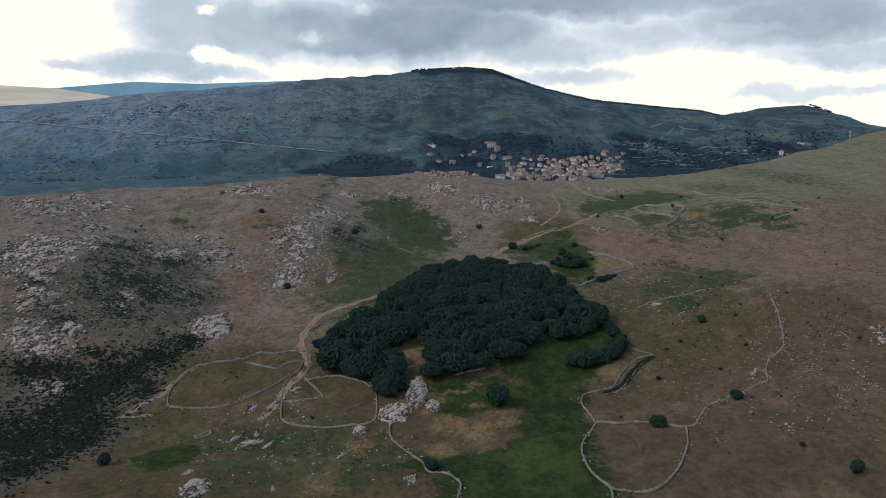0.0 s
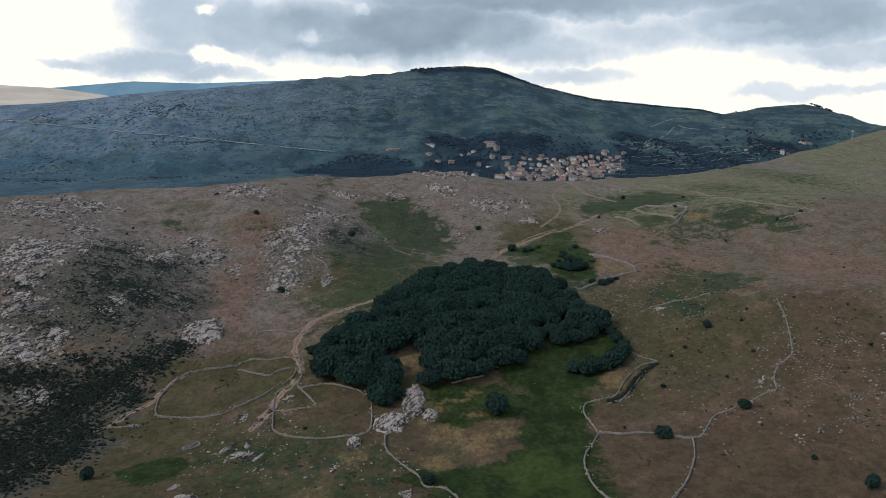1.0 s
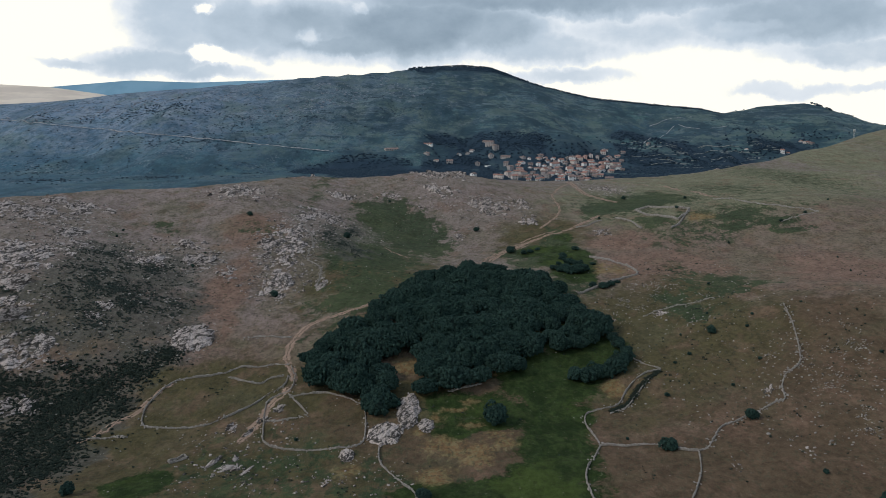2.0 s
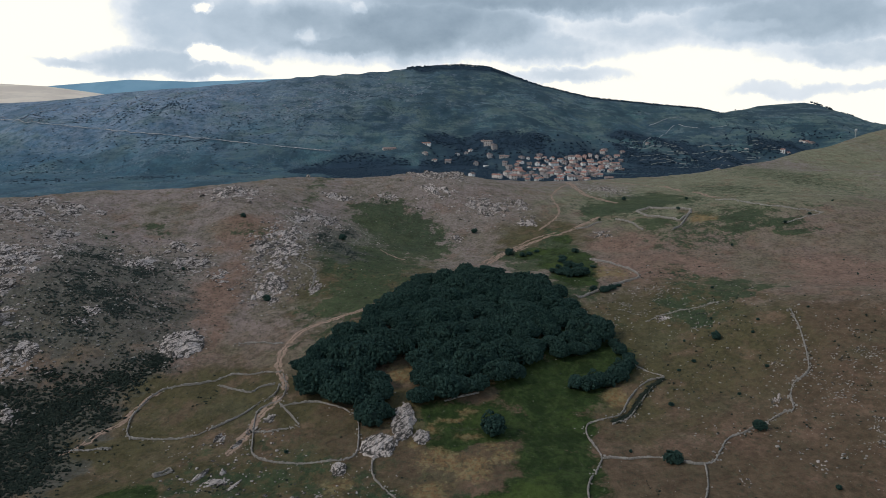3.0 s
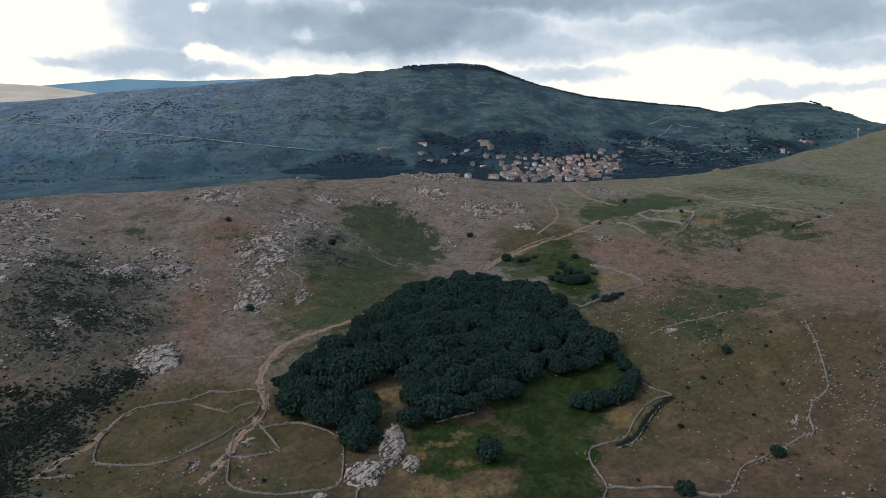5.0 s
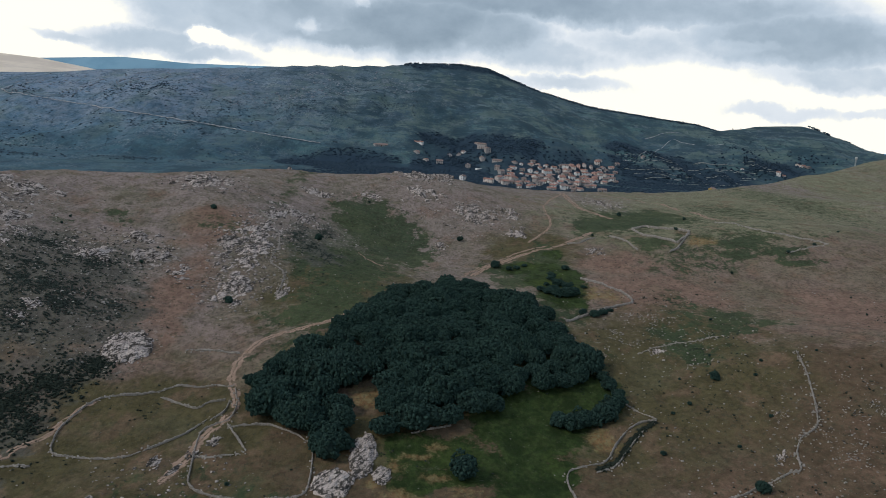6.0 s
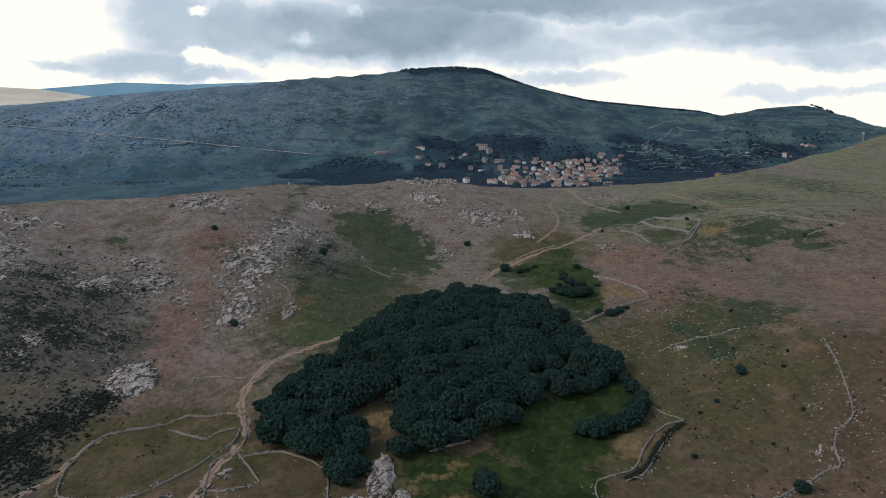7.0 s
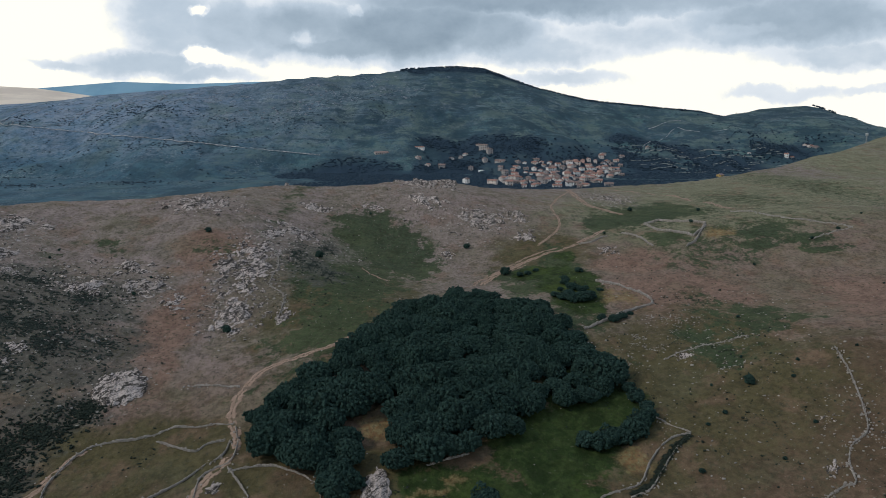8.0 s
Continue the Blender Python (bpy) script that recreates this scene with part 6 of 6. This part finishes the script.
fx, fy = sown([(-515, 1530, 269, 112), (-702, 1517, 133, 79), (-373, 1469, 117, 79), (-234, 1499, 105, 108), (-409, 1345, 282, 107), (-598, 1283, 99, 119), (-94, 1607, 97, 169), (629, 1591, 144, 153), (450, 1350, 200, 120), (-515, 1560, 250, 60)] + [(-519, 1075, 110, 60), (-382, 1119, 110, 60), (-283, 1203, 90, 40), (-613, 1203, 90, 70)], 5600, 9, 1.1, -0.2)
shrub_stuff("mountain_scrub", "dark shrubs dotted over the mountain flank", "scrub", fx, fy, 1.3 + 3.8 * fg.random(len(fx)) ** 2.2, HAZED_SCRUB, 3, 0.55, 5, 0.7, 0.2)
strewn("mountain_rocks", "pale rock ledges and boulders along the mountain crest", 1500, [(-412, 1677, 59, 36), (-252, 1616, 46, 52), (-108, 1852, 36, 44), (-533, 1658, 76, 52), (-217, 1700, 68, 98), (-716, 1550, 123, 59), (-624, 1621, 78, 49), (-66, 1760, 48, 60), (-328, 1551, 87, 49)], (0.5, 2.6), HAZED_STONE, 0)
ridge = np.array(RIDGE, float)
rx = np.concatenate([fg.uniform(-75, 170, 800), fg.uniform(120, 620, 1100)])
ry = np.interp(rx, ridge[:, 0], ridge[:, 1]) + fg.uniform(-1, 0.12, len(rx)) * np.interp(rx, [-90, -40, 60, 150, 260, 620], [14, 60, 54, 40, 22, 14])
rs = fg.uniform(3, 5.5, len(rx))
# pines down the far shoulder of the lower summit, in loose clumps
down = np.concatenate([fg.uniform(0, 0.12, 12), fg.normal(0.22, 0.03, 10), fg.normal(0.42, 0.04, 14), fg.uniform(0.45, 1.0, 110)])
rx = np.concatenate([rx, np.interp(down, [0, 0.35, 0.5, 0.75, 1], [834, 840, 864, 881, 889]) + fg.normal(0, 3, len(down))])
ry = np.concatenate([ry, np.interp(down, [0, 0.35, 0.5, 0.75, 1], [1840, 1725, 1713, 1665, 1596]) + fg.normal(0, 6, len(down))])
rs = np.concatenate([rs, fg.uniform(3.4, 5.8, len(down))])
shrub_stuff("ridge_pines", "thin row of dark pines along the mountain skyline", "trees", rx, ry, rs, HAZED_LEAF, 6, 1.15, 6, 0.7, 0.24, 1.9)
